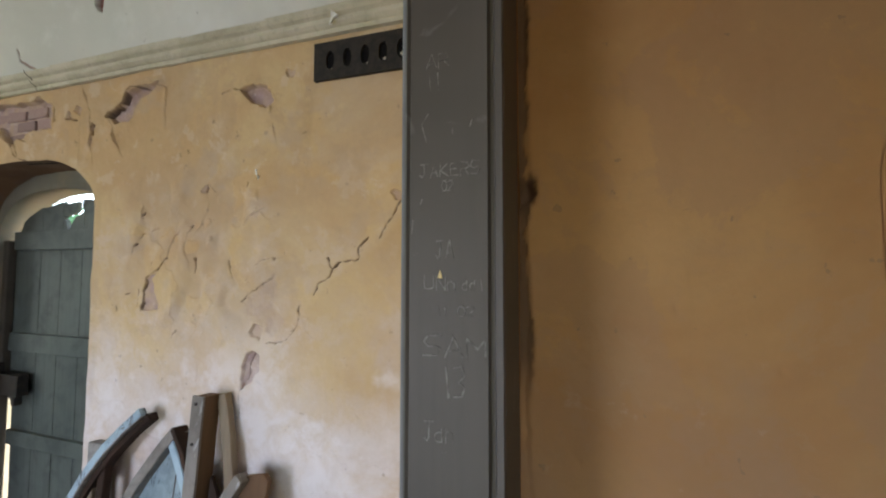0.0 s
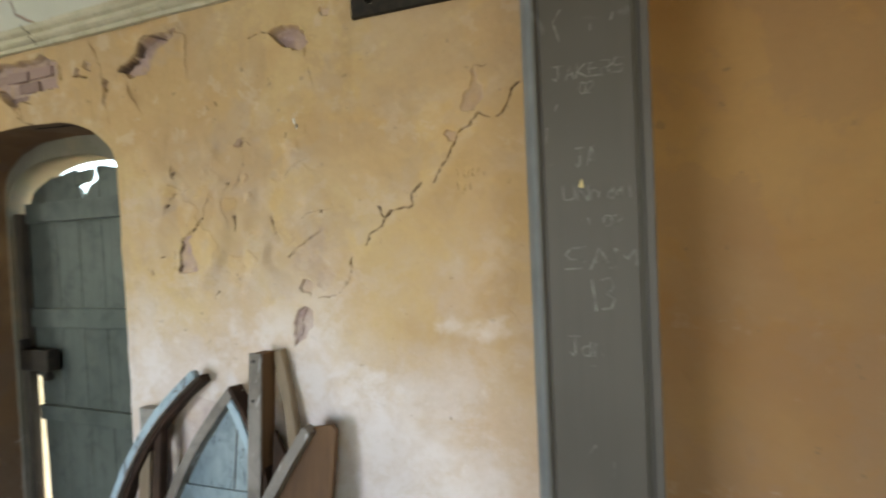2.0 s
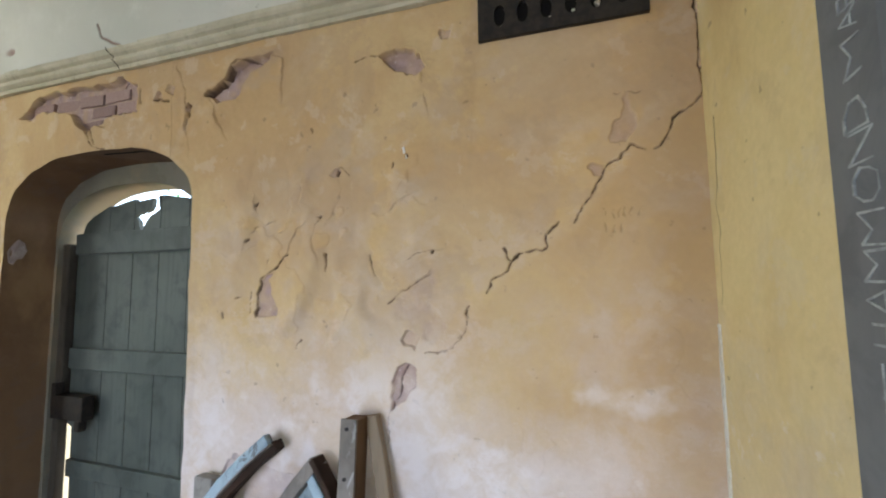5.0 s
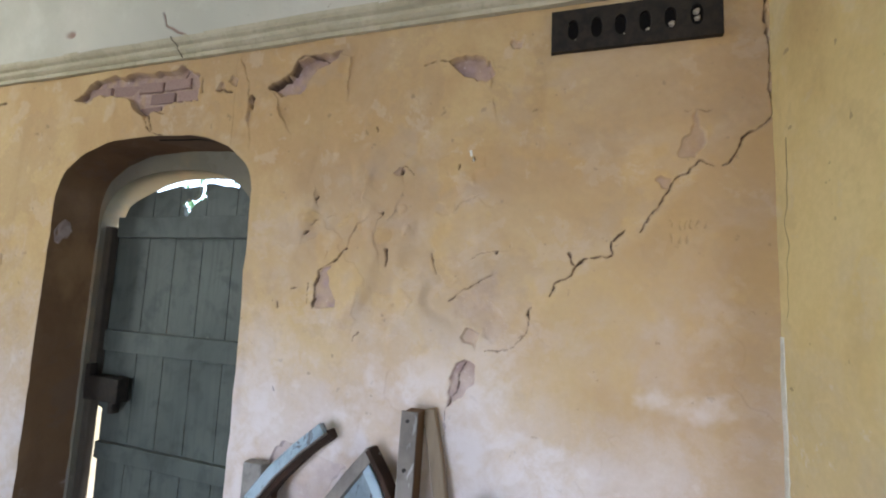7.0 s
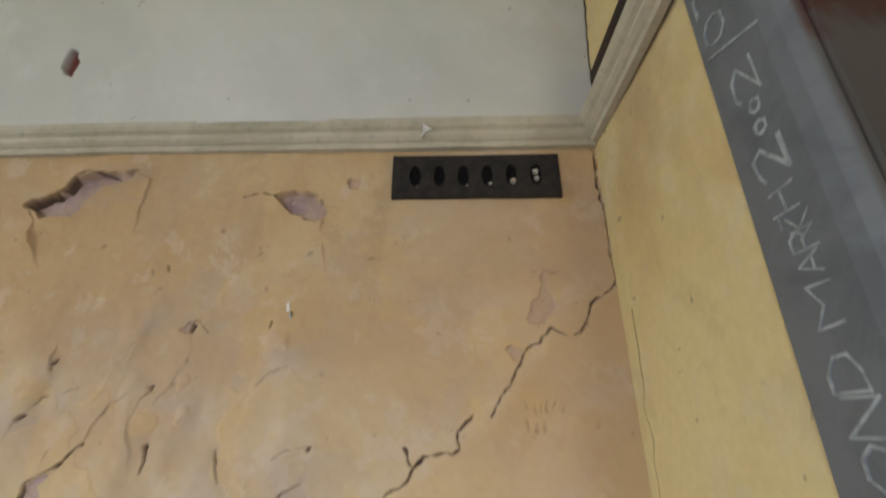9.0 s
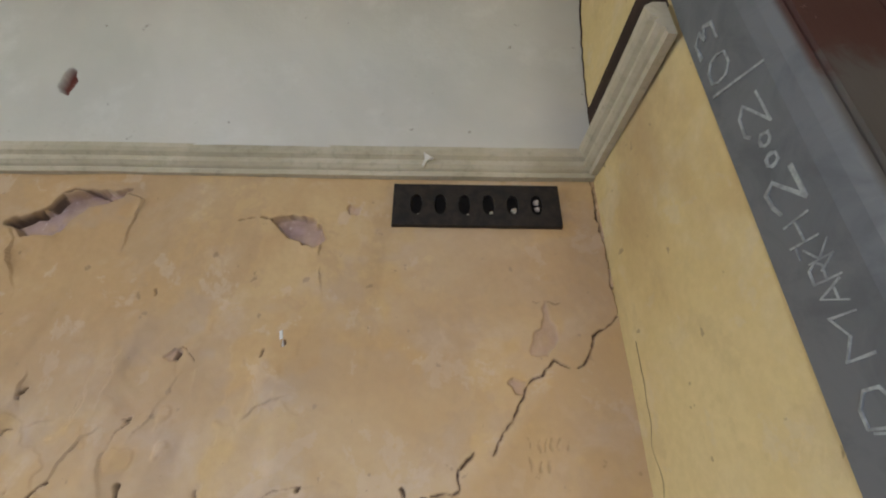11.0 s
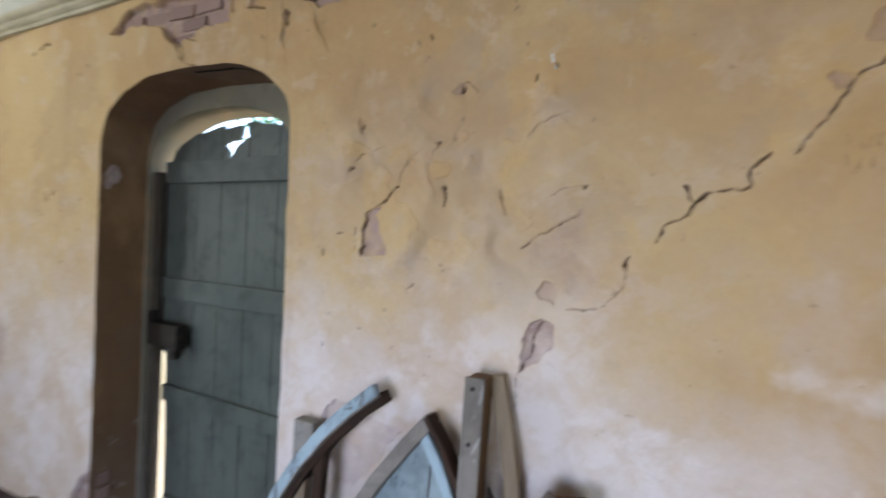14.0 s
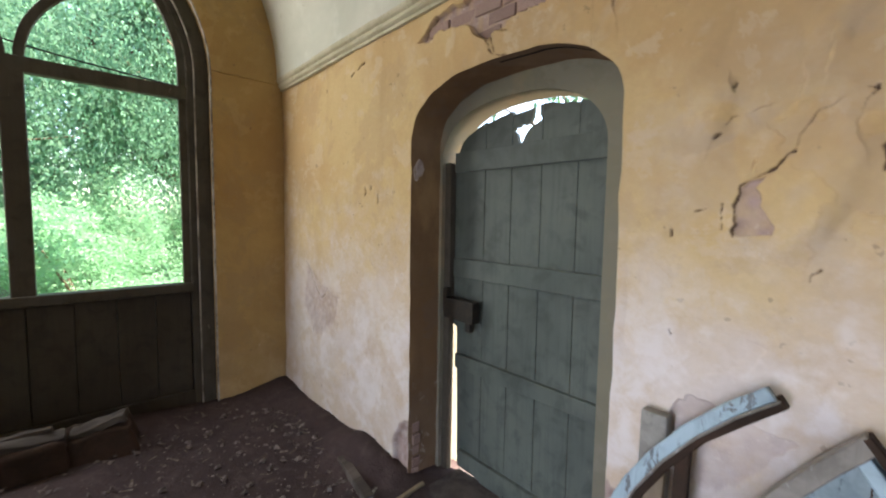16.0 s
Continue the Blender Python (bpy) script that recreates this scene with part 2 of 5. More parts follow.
TANWOOD = simple("tan_wood", (0.26, 0.20, 0.135), (0.19, 0.14, 0.095), 6, 0.75, stretch=(1, 1, 0.12), depth=0.004)
DARKWOOD = simple("dark_rotten_wood", (0.055, 0.03, 0.02), (0.03, 0.018, 0.012), 7, 0.85)
IRON = simple("black_iron", (0.022, 0.02, 0.018), (0.04, 0.032, 0.025), 30, 0.6, 0.3, 0.3, 0.002)
COBWEB = simple("dusty_cobweb", (0.42, 0.38, 0.32), (0.30, 0.26, 0.2), 40, 0.95)
BRICK = simple("soft_red_brick", (0.41, 0.285, 0.25), (0.33, 0.22, 0.19), 14, 0.92, bump=0.5, per="object")
STONE = simple("grey_stone", (0.30, 0.285, 0.26), (0.22, 0.205, 0.19), 9, 0.9)
SILL = simple("flaking_white_sill", (0.72, 0.70, 0.68), (0.52, 0.48, 0.46), 10, 0.9, bump=0.8, depth=0.02)
CHALK = simple("chalk_writing", (0.235, 0.225, 0.205), (0.095, 0.088, 0.078), 55, 0.95)
PALECHALK = simple("pale_paint_writing", (0.40, 0.43, 0.42), (0.22, 0.24, 0.24), 40, 0.9)
WHITECHIP = simple("white_chip", (0.70, 0.69, 0.62), (0.6, 0.58, 0.5), 30, 0.9)
WEATHERED = simple("weathered_grey_timber", (0.12, 0.10, 0.088), (0.05, 0.04, 0.034), 9, 0.9, stretch=(1, 0.2, 1))
DARKSTONE = simple("dirty_stone", (0.085, 0.07, 0.065), (0.05, 0.04, 0.038), 9, 0.95)
OUTWALL = simple("outer_render", (0.40, 0.36, 0.30), (0.30, 0.27, 0.22), 3, 0.95)
# Pale tone that paints the light on the window's edges.
LITEDGE = simple("lit_pale_edge", (0.50, 0.46, 0.41), (0.16, 0.135, 0.11), 9, 0.9, stretch=(1, 1, 0.5))
OLDPLASTER = simple("old_pink_plaster", (0.46, 0.38, 0.35), (0.33, 0.26, 0.23), 18, 0.95)
# Near-black that stands for shade in the vent slots and arch joint.
CAVITYSHADE = simple("cavity_shade", (0.006, 0.005, 0.004), (0.004, 0.003, 0.003), 20, 0.95)
MOSSSTONE = simple("mossy_stone", (0.15, 0.145, 0.09), (0.09, 0.095, 0.05), 6, 0.95)
WIRE = simple("black_wire", (0.03, 0.03, 0.03), (0.02, 0.02, 0.02), 20, 0.5)


def dirt_floor():
    n = Nodes("earth_and_rubble")
    big, mid, fine = n.noise(1.2, 5, 0.6, warp=0.5), n.noise(9, 7, 0.68, warp=0.5), n.noise(70, 4, 0.65)
    colour = n.mix(n.ramp(big, 0.35, 0.65), (0.060, 0.040, 0.039), (0.040, 0.026, 0.026))
    colour = n.mix(n.ramp(mid, 0.48, 0.7, 0, 0.6), colour, (0.088, 0.063, 0.061))
    colour = n.mix(n.ramp(fine, 0.62, 0.74, 0, 0.5), colour, (0.15, 0.125, 0.12))
    n.bump(n.math("ADD", mid, n.math("MULTIPLY", fine, 0.5)), 0.6, 0.03)
    return n.done(colour, 0.95)


def leaf_material(name, a, b, thin=0.5):
    n = Nodes(name)
    colour = n.mix(n.island(), a, b)
    mat = n.done(colour, 0.55)
    t = n.add("ShaderNodeBsdfTranslucent")
    n.link(colour, t.inputs["Color"])
    m = n.add("ShaderNodeMixShader")
    m.inputs[0].default_value = thin
    n.link(n.bsdf.outputs[0], m.inputs[1])
    n.link(t.outputs[0], m.inputs[2])
    n.link(m.outputs[0], n.out.inputs["Surface"])
    return mat


DIRT = dirt_floor()
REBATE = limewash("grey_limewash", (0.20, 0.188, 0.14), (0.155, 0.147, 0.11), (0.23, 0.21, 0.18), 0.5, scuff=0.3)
RUBBLE = simple("broken_plaster_crumbs", (0.21, 0.175, 0.165), (0.065, 0.048, 0.045), 20, 0.95, per="island")
GROUND = simple("leafy_ground", (0.12, 0.11, 0.06), (0.075, 0.085, 0.035), 1.4, 0.95, bump=0.6, depth=0.05)
PATHEARTH = simple("pale_path_earth", (0.33, 0.25, 0.215), (0.20, 0.145, 0.12), 2.5, 0.95)
BUSHLEAF = leaf_material("bush_leaf", (0.29, 0.49, 0.31), (0.22, 0.42, 0.26), 0.75)
DROOPLEAF = leaf_material("drooping_tree_leaf", (0.165, 0.32, 0.205), (0.135, 0.275, 0.175), 0.75)
FARLEAF = leaf_material("far_leaf", (0.15, 0.28, 0.165), (0.115, 0.235, 0.13), 0.7)
BARK = simple("bark", (0.15, 0.11, 0.075), (0.085, 0.06, 0.042), 8, 0.9, bump=0.7, depth=0.02, stretch=(1, 1, 0.2))


# ---- building helpers ----
def structure(ob, label):
    return tagged(ob, label, kind="structure")


def mesh_object(name, verts, faces, material, parent=None, smooth=False):
    me = bpy.data.meshes.new(name)
    me.from_pydata([tuple(v) for v in verts], [], [tuple(f) for f in faces])
    me.materials.append(material)
    if smooth:
        me.polygons.foreach_set("use_smooth", [True] * len(me.polygons))
    me.update()
    ob = new(name, me)
    if parent:
        ob.parent = parent
    return ob


def part(name, bm, material, parent=None, label="", smooth=False):
    bmesh.ops.recalc_face_normals(bm, faces=bm.faces)
    me = bpy.data.meshes.new(name)
    bm.to_mesh(me)
    bm.free()
    me.materials.append(material)
    if smooth:
        me.polygons.foreach_set("use_smooth", [True] * len(me.polygons))
    ob = new(name, me)
    if parent:
        ob.parent = parent
    if label:
        ob["label"] = label
    return ob


def thing(name, label, category, at=(0, 0, 0), group="", m=None):
    ob = new(name)
    ob.empty_display_size = 0.1
    ob.matrix_world = m if m else Matrix.Translation(at)
    return tagged(ob, label, category, group)


def box(bm, x0, x1, y0, y1, z0, z1, bevel=0.0, rough=0.0, cuts=0):
    made = bmesh.ops.create_cube(bm, size=1)["verts"]
    for v in made:
        v.co = Vector((x0 + (v.co.x + 0.5) * (x1 - x0), y0 + (v.co.y + 0.5) * (y1 - y0), z0 + (v.co.z + 0.5) * (z1 - z0)))
    if bevel:
        edges = list({e for v in made for e in v.link_edges})
        bmesh.ops.bevel(bm, geom=edges, offset=bevel, segments=2, affect="EDGES", profile=0.6)
    return bm


def boxed(x0, x1, y0, y1, z0, z1, bevel=0.004):
    return box(bmesh.new(), x0, x1, y0, y1, z0, z1, bevel)


def plate(outline, y0, y1, bevel=0.0):
    """A flat piece: an outline in x and z, extruded from y0 to y1."""
    bm = bmesh.new()
    face = bm.faces.new([bm.verts.new((x, y0, z)) for x, z in outline])
    out = bmesh.ops.extrude_face_region(bm, geom=[face])
    bmesh.ops.translate(bm, vec=(0, y1 - y0, 0), verts=[g for g in out["geom"] if isinstance(g, bmesh.types.BMVert)])
    bmesh.ops.recalc_face_normals(bm, faces=bm.faces)
    if bevel:
        bmesh.ops.bevel(bm, geom=list(bm.edges), offset=bevel, segments=1, affect="EDGES")
    return bm


def ribbon(path, width, y0, y1, bevel=0.003, plane="xz"):
    """A bar of the given width along a path in x and z, from y0 to y1; the path may curve."""
    pts = [Vector(p) for p in path]
    left, right = [], []
    for i, p in enumerate(pts):
        d = (pts[min(i + 1, len(pts) - 1)] - pts[max(i - 1, 0)]).normalized()
        s = Vector((-d.y, d.x)) * width / 2
        left.append(p + s)
        right.append(p - s)
    return plate([tuple(p) for p in left + right[::-1]], y0, y1, bevel)


def turned(bm, m):
    bmesh.ops.transform(bm, matrix=m, verts=bm.verts)
    return bm


def jitter(bm, amount, scale=8.0):
    for v in bm.verts:
        v.co += noise.noise_vector(v.co * scale) * amount
    return bm


def smoothstep(a, b, v):
    t = np.clip((v - a) / (b - a), 0, 1)
    return t * t * (3 - 2 * t)


def value_noise(x, z, size, seed):
    """Smooth noise between -1 and 1, with lumps of the given size in metres."""
    table = np.random.RandomState(seed).rand(256, 256) * 2 - 1
    u, v = x / size + 71.3, z / size + 37.7
    i, j = np.floor(u).astype(int), np.floor(v).astype(int)
    f, g = u - i, v - j
    f, g = f * f * (3 - 2 * f), g * g * (3 - 2 * g)
    i0, i1, j0, j1 = i % 256, (i + 1) % 256, j % 256, (j + 1) % 256
    return (table[i0, j0] * (1 - f) + table[i1, j0] * f) * (1 - g) + (table[i0, j1] * (1 - f) + table[i1, j1] * f) * g


def fractal(x, z, size, seed, octaves=4, rough=0.5):
    total, gain = 0, 1
    for k in range(octaves):
        total = total + gain * value_noise(x, z, size / 2 ** k, seed + k)
        gain *= rough
    return total


def to_line(x, z, line):
    """Distance from each place to a broken line."""
    best = np.full(x.shape, 9.0)
    for (ax, az), (bx, bz) in zip(line, line[1:]):
        dx, dz = bx - ax, bz - az
        t = np.clip(((x - ax) * dx + (z - az) * dz) / (dx * dx + dz * dz), 0, 1)
        best = np.minimum(best, np.hypot(x - ax - t * dx, z - az - t * dz))
    return best


def inside(x, z, outline):
    odd = np.zeros(x.shape, bool)
    for (ax, az), (bx, bz) in zip(outline, outline[1:] + outline[:1]):
        if az != bz:
            odd ^= ((az > z) != (bz > z)) & (x < (bx - ax) * (z - az) / (bz - az) + ax)
    return odd


def signed(x, z, outline):
    d = to_line(x, z, outline + outline[:1])
    return np.where(inside(x, z, outline), -d, d)


def sheet(name, place, rows, columns, keep, attributes, material, parent=None):
    """A grid of places (rows x columns x 3) as one smooth mesh, with the quads that keep leaves in."""
    index = np.arange(rows * columns).reshape(rows, columns)
    quads = np.stack([index[:-1, :-1], index[:-1, 1:], index[1:, 1:], index[1:, :-1]], -1).reshape(-1, 4)
    quads = quads[keep.reshape(-1)]
    me = bpy.data.meshes.new(name)
    me.vertices.add(rows * columns)
    me.vertices.foreach_set("co", place.reshape(-1).astype(np.float32))
    me.loops.add(len(quads) * 4)
    me.loops.foreach_set("vertex_index", quads.reshape(-1).astype(np.int32))
    me.polygons.add(len(quads))
    me.polygons.foreach_set("loop_start", np.arange(0, len(quads) * 4, 4, dtype=np.int32))
    me.polygons.foreach_set("use_smooth", np.ones(len(quads), bool))
    for key, values in attributes.items():
        me.attributes.new(key, "FLOAT", "POINT").data.foreach_set("value", values.reshape(-1).astype(np.float32))
    me.materials.append(material)
    me.update(calc_edges=True)
    me.validate()
    ob = new(name, me)
    if parent:
        ob.parent = parent
    return ob


def shoulder_arch(left, right, foot, spring, apex, power=2.5, steps=34, ragged=0.0):
    """A flat-topped round-shouldered arch, from the left foot over the top to the right foot, in x and z."""
    mid, half = (left + right) / 2, (right - left) / 2
    points = [(left, z) for z in np.linspace(foot, spring, 26)[:-1]]
    for k in range(steps + 1):
        t = math.pi * (1 - k / steps)
        c, s = math.cos(t), math.sin(t)
        points.append((mid + half * math.copysign(abs(c) ** (2 / power), c), spring + (apex - spring) * abs(s) ** (2 / 2.1)))
    points += [(right, z) for z in np.linspace(spring, foot, 26)[1:]]
    return [(x + ragged * (noise.noise(Vector((x * 9, 0.3, z * 9))) + 0.5 * noise.noise(Vector((x * 31, 0.7, z * 31)))), z + (ragged * noise.noise(Vector((x * 11, 1.3, z * 11))) if z > spring else 0)) for x, z in points]


def wall_round(outline, x0, x1, z1):
    """Quads of a wall face in x and z round an arched opening that stands on its foot."""
    verts, faces = [], []

    def quad(*p):
        faces.append(range(len(verts), len(verts) + len(p)))
        verts.extend(p)
    z0 = outline[0][1]
    quad((x0, z0), outline[0], (outline[0][0], z1), (x0, z1))
    quad(outline[-1], (x1, z0), (x1, z1), (outline[-1][0], z1))
    for a, b in zip(outline, outline[1:]):
        if b[0] - a[0] > 1e-5:
            quad(a, b, (b[0], z1), (a[0], z1))
    return verts, faces


def tunnel(outline, y0, y1, steps=1):
    verts, faces, n = [], [], len(outline)
    for k in range(steps + 1):
        verts += [(x, y0 + (y1 - y0) * k / steps, z) for x, z in outline]
    for k in range(steps):
        faces += [(k * n + i, k * n + i + 1, (k + 1) * n + i + 1, (k + 1) * n + i) for i in range(n - 1)]
    return verts, faces


def between(a, b, y):
    """A flat ring between two outlines with the same number of points."""
    verts = [(x, y, z) for x, z in a] + [(x, y, z) for x, z in b]
    n = len(a)
    return verts, [(i, i + 1, n + i + 1, n + i) for i in range(n - 1)]


def round_head(centre, half, foot, spring, steps=24):
    """A round-headed outline in y and z."""
    return [(centre + half, foot)] + [(centre + half * math.cos(math.pi * k / steps), spring + half * math.sin(math.pi * k / steps)) for k in range(steps + 1)] + [(centre - half, foot)]

# ---- ground and floor ----
SWAP = Matrix(((0, 1, 0, 0), (1, 0, 0, 0), (0, 0, 1, 0), (0, 0, 0, 1)))   # x, y -> y, x

ground = mesh_object("ground", [(3000 * math.cos(a), 3000 * math.sin(a), -0.14) for a in np.linspace(0, 2 * math.pi, 33)[:-1]], [range(32)], GROUND)
structure(ground, "leafy earth ground round the building")

gx, gy = np.meshgrid(np.linspace(-5.08, 3.25, 210), np.linspace(-2.05, 1.66, 150))
lump = 0.016 * fractal(gx, gy, 0.5, 5, 5) + 0.006 * fractal(gx, gy, 0.06, 9, 3)
drift = 0.05 * smoothstep(0.35, 0.0, NY - gy) * smoothstep(-3.2, -3.6, gx) + 0.04 * smoothstep(0.4, 0.0, gx - WX) - 0.03 * smoothstep(0.3, 0.0, np.hypot(gx + 2.75, gy - 1.62))
drift = drift + (0.10 + 0.02 * fractal(gx, gy, 0.12, 15, 3)) * np.exp(-((gx + 3.38) / 0.30) ** 2 - ((gy - 1.24) / 0.16) ** 2) + 0.02 * np.exp(-((gx + 4.7) / 0.25) ** 2 - ((gy - 1.1) / 0.3) ** 2)
floor = sheet("floor", np.stack([gx, gy, lump + drift - 0.008], -1), 150, 210, np.ones((149, 209), bool), {}, DIRT)
structure(floor, "earth floor strewn with crumbled plaster")

# ---- north wall with its peeling limewash ----
DOOR_ARCH = shoulder_arch(-3.10, -1.92, -0.05, 1.95, 2.245, 2.7, ragged=0.009)
INNER_ARCH = shoulder_arch(-3.08, -2.078, -0.05, 1.86, 2.15, 2.5)

xs = np.concatenate([np.arange(WX - 0.01, -3.25, 0.006), np.arange(-3.25, -2.05, 0.005), np.arange(-2.05, EX + 0.012, 0.003)])
zs = np.concatenate([np.arange(-0.06, 0.85, 0.011), np.arange(0.85, 2.72, 0.0032)])
px, pz = np.meshgrid(xs, zs)
wx = px + 0.007 * fractal(px, pz, 0.06, 21, 3) + 0.004 * value_noise(px, pz, 0.018, 27)
wz = pz + 0.007 * fractal(px, pz, 0.06, 31, 3) + 0.004 * value_noise(px, pz, 0.018, 37)
relief = 0.007 * fractal(px, pz, 0.6, 41, 3) + 0.0026 * fractal(px, pz, 0.12, 51, 4)
bare, dirt_shade = np.zeros_like(px), np.zeros_like(px)


def window(points, margin):
    """The rows and columns of the wall's grid round some points."""
    ax, az = [p[0] for p in points], [p[1] for p in points]
    return (slice(*np.searchsorted(zs, (min(az) - margin, max(az) + margin))), slice(*np.searchsorted(xs, (min(ax) - margin, max(ax) + margin))))


def crack(line, width, depth=0.014, darken=0.9):
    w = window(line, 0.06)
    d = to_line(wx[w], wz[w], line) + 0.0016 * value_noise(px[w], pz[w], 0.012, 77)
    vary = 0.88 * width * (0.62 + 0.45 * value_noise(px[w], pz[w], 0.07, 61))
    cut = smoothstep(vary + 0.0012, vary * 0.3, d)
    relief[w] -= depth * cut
    # The crack's inner shade is coloured in along with its dirt.
    dirt_shade[w] = np.maximum(dirt_shade[w], darken * cut)


def peel(outline, depth=0.008, ragged=1.0, lift=0.006, edge=0.004, clean=1.0):
    """Plaster gone within an outline, with its rim lifting off."""
    w = window(outline, 0.25)
    x, z = px[w], pz[w]
    d = signed(x + ragged * (wx[w] - x) * 1.3, z + ragged * (wz[w] - z) * 1.3, outline) + 0.003 * value_noise(x, z, 0.02, 87)
    gone = smoothstep(edge * 0.5, -edge * 0.5, d)
    relief[w] = relief[w] * (1 - 0.6 * gone) - gone * (depth + 0.0025 * fractal(x, z, 0.05, 91, 3))
    rim = np.exp(-np.maximum(d, 0) / 0.03) * (1 - gone)
    relief[w] += lift * rim * (0.55 + 0.45 * value_noise(x, z, 0.09, 97))
    bare[w] = np.maximum(bare[w], clean * gone * (0.75 + 0.35 * value_noise(x, z, 0.03, 99)))


def blister(x, z, tall=0.035, wide=0.03, lift=0.007, slit=0.0062, lean=0.0, darken=0.95):
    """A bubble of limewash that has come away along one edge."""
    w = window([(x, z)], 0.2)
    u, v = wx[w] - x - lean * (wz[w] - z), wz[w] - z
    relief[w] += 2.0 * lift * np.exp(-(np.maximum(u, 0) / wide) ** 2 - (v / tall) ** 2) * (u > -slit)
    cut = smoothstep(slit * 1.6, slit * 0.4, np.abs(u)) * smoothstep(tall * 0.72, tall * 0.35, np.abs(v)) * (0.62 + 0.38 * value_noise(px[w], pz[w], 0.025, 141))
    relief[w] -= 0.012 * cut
    # Shade inside the slit goes into the colour.
    dirt_shade[w] = np.maximum(dirt_shade[w], darken * cut)


def curl(line, lift=0.008, reach=0.035, darken=0.8):
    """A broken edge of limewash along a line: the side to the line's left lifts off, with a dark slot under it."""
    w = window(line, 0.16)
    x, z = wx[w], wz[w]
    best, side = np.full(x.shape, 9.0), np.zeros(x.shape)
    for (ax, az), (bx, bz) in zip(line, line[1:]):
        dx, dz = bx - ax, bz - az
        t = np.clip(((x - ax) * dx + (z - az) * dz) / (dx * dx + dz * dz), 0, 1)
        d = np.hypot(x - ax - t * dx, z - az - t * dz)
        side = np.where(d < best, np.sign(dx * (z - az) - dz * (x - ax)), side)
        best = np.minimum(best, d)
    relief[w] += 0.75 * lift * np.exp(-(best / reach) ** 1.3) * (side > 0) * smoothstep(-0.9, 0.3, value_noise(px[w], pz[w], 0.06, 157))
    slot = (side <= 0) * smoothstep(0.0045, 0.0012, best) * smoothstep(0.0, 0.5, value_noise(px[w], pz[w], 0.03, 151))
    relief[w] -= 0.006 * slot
    # Shade under the lifted edge is coloured dark brown.
    dirt_shade[w] = np.maximum(dirt_shade[w], darken * slot)


# thin layers of old limewash, some flaked away
flaky = smoothstep(-1.95, -1.55, px) * smoothstep(-0.75, -1.05, px) * smoothstep(1.28, 1.5, pz) * smoothstep(2.25, 1.95, pz)
layer = fractal(px, pz, 0.16, 111, 4, 0.55)
relief -= 0.0026 * smoothstep(0.0, 0.10, layer) * flaky
relief -= 0.0016 * smoothstep(0.32, 0.36, fractal(px, pz, 0.22, 121, 4, 0.55)) * smoothstep(1.75, 1.3, pz)
slant, along = px - 0.25 * pz, 0.7 * (pz + 0.25 * px)
relief += 0.019 * smoothstep(-0.4, 0.9, fractal(slant, along, 0.11, 131, 2)) * flaky

peel([(-3.044, 2.470), (-2.908, 2.555), (-2.765, 2.560), (-2.409, 2.548), (-2.365, 2.572), (-2.260, 2.516), (-2.241, 2.396), (-2.380, 2.390), (-2.440, 2.367), (-2.548, 2.332), (-2.623, 2.376), (-2.672, 2.448), (-2.871, 2.474), (-2.954, 2.436)], 0.026, lift=0.012)
peel([(-1.867, 2.425), (-1.763, 2.455), (-1.730, 2.515), (-1.665, 2.522), (-1.513, 2.534), (-1.547, 2.500), (-1.633, 2.471), (-1.668, 2.437), (-1.712, 2.367), (-1.806, 2.372)], 0.022, 0.7, lift=0.016)
peel([(-1.075, 2.440), (-1.012, 2.463), (-0.948, 2.443), (-0.899, 2.375), (-0.942, 2.345), (-1.006, 2.371), (-1.045, 2.406)], 0.022, lift=0.013)
peel([(-0.272, 2.197), (-0.279, 2.138), (-0.311, 2.083), (-0.310, 2.037), (-0.270, 2.024), (-0.239, 2.078), (-0.239, 2.118), (-0.260, 2.137)], 0.006, 0.8, lift=0.005, clean=0.45)
peel([(-1.462, 1.737), (-1.492, 1.682), (-1.572, 1.645), (-1.582, 1.591), (-1.572, 1.506), (-1.484, 1.512), (-1.53, 1.640)], 0.008, 0.7, lift=0.007)
peel([(-1.049, 1.556), (-0.991, 1.599), (-0.886, 1.645), (-0.871, 1.617), (-0.889, 1.539), (-0.847, 1.477), (-0.901, 1.425), (-1.004, 1.491)], 0.003, 1.6, lift=0.002, edge=0.04, clean=0.35)
peel([(-0.983, 1.356), (-0.943, 1.346), (-0.940, 1.299), (-0.984, 1.229), (-1.025, 1.205), (-1.027, 1.280), (-1.012, 1.338)], 0.012, 0.6, lift=0.003)
peel([(-1.72, 0.93), (-1.670, 0.99), (-1.613, 0.983), (-1.403, 0.952), (-1.470, 0.853), (-1.521, 0.764), (-1.579, 0.715), (-1.69, 0.72)], 0.009, 1.0, lift=0.004, clean=0.4)
peel([(-4.43, 1.14), (-4.128, 0.99), (-3.93, 0.95), (-3.977, 0.763), (-4.30, 0.592), (-4.5, 0.82)], 0.003, 1.6, lift=0.002, edge=0.05, clean=0.6)
peel([(-3.10, 0.36), (-3.19, 0.30), (-3.25, 0.18), (-3.24, -0.06), (-3.05, -0.06), (-3.05, 0.36)], 0.03, 1.0, lift=0.004)
peel([(-1.95, 0.60), (-1.84, 0.56), (-1.80, 0.40), (-1.86, 0.30), (-1.95, 0.33)], 0.006)
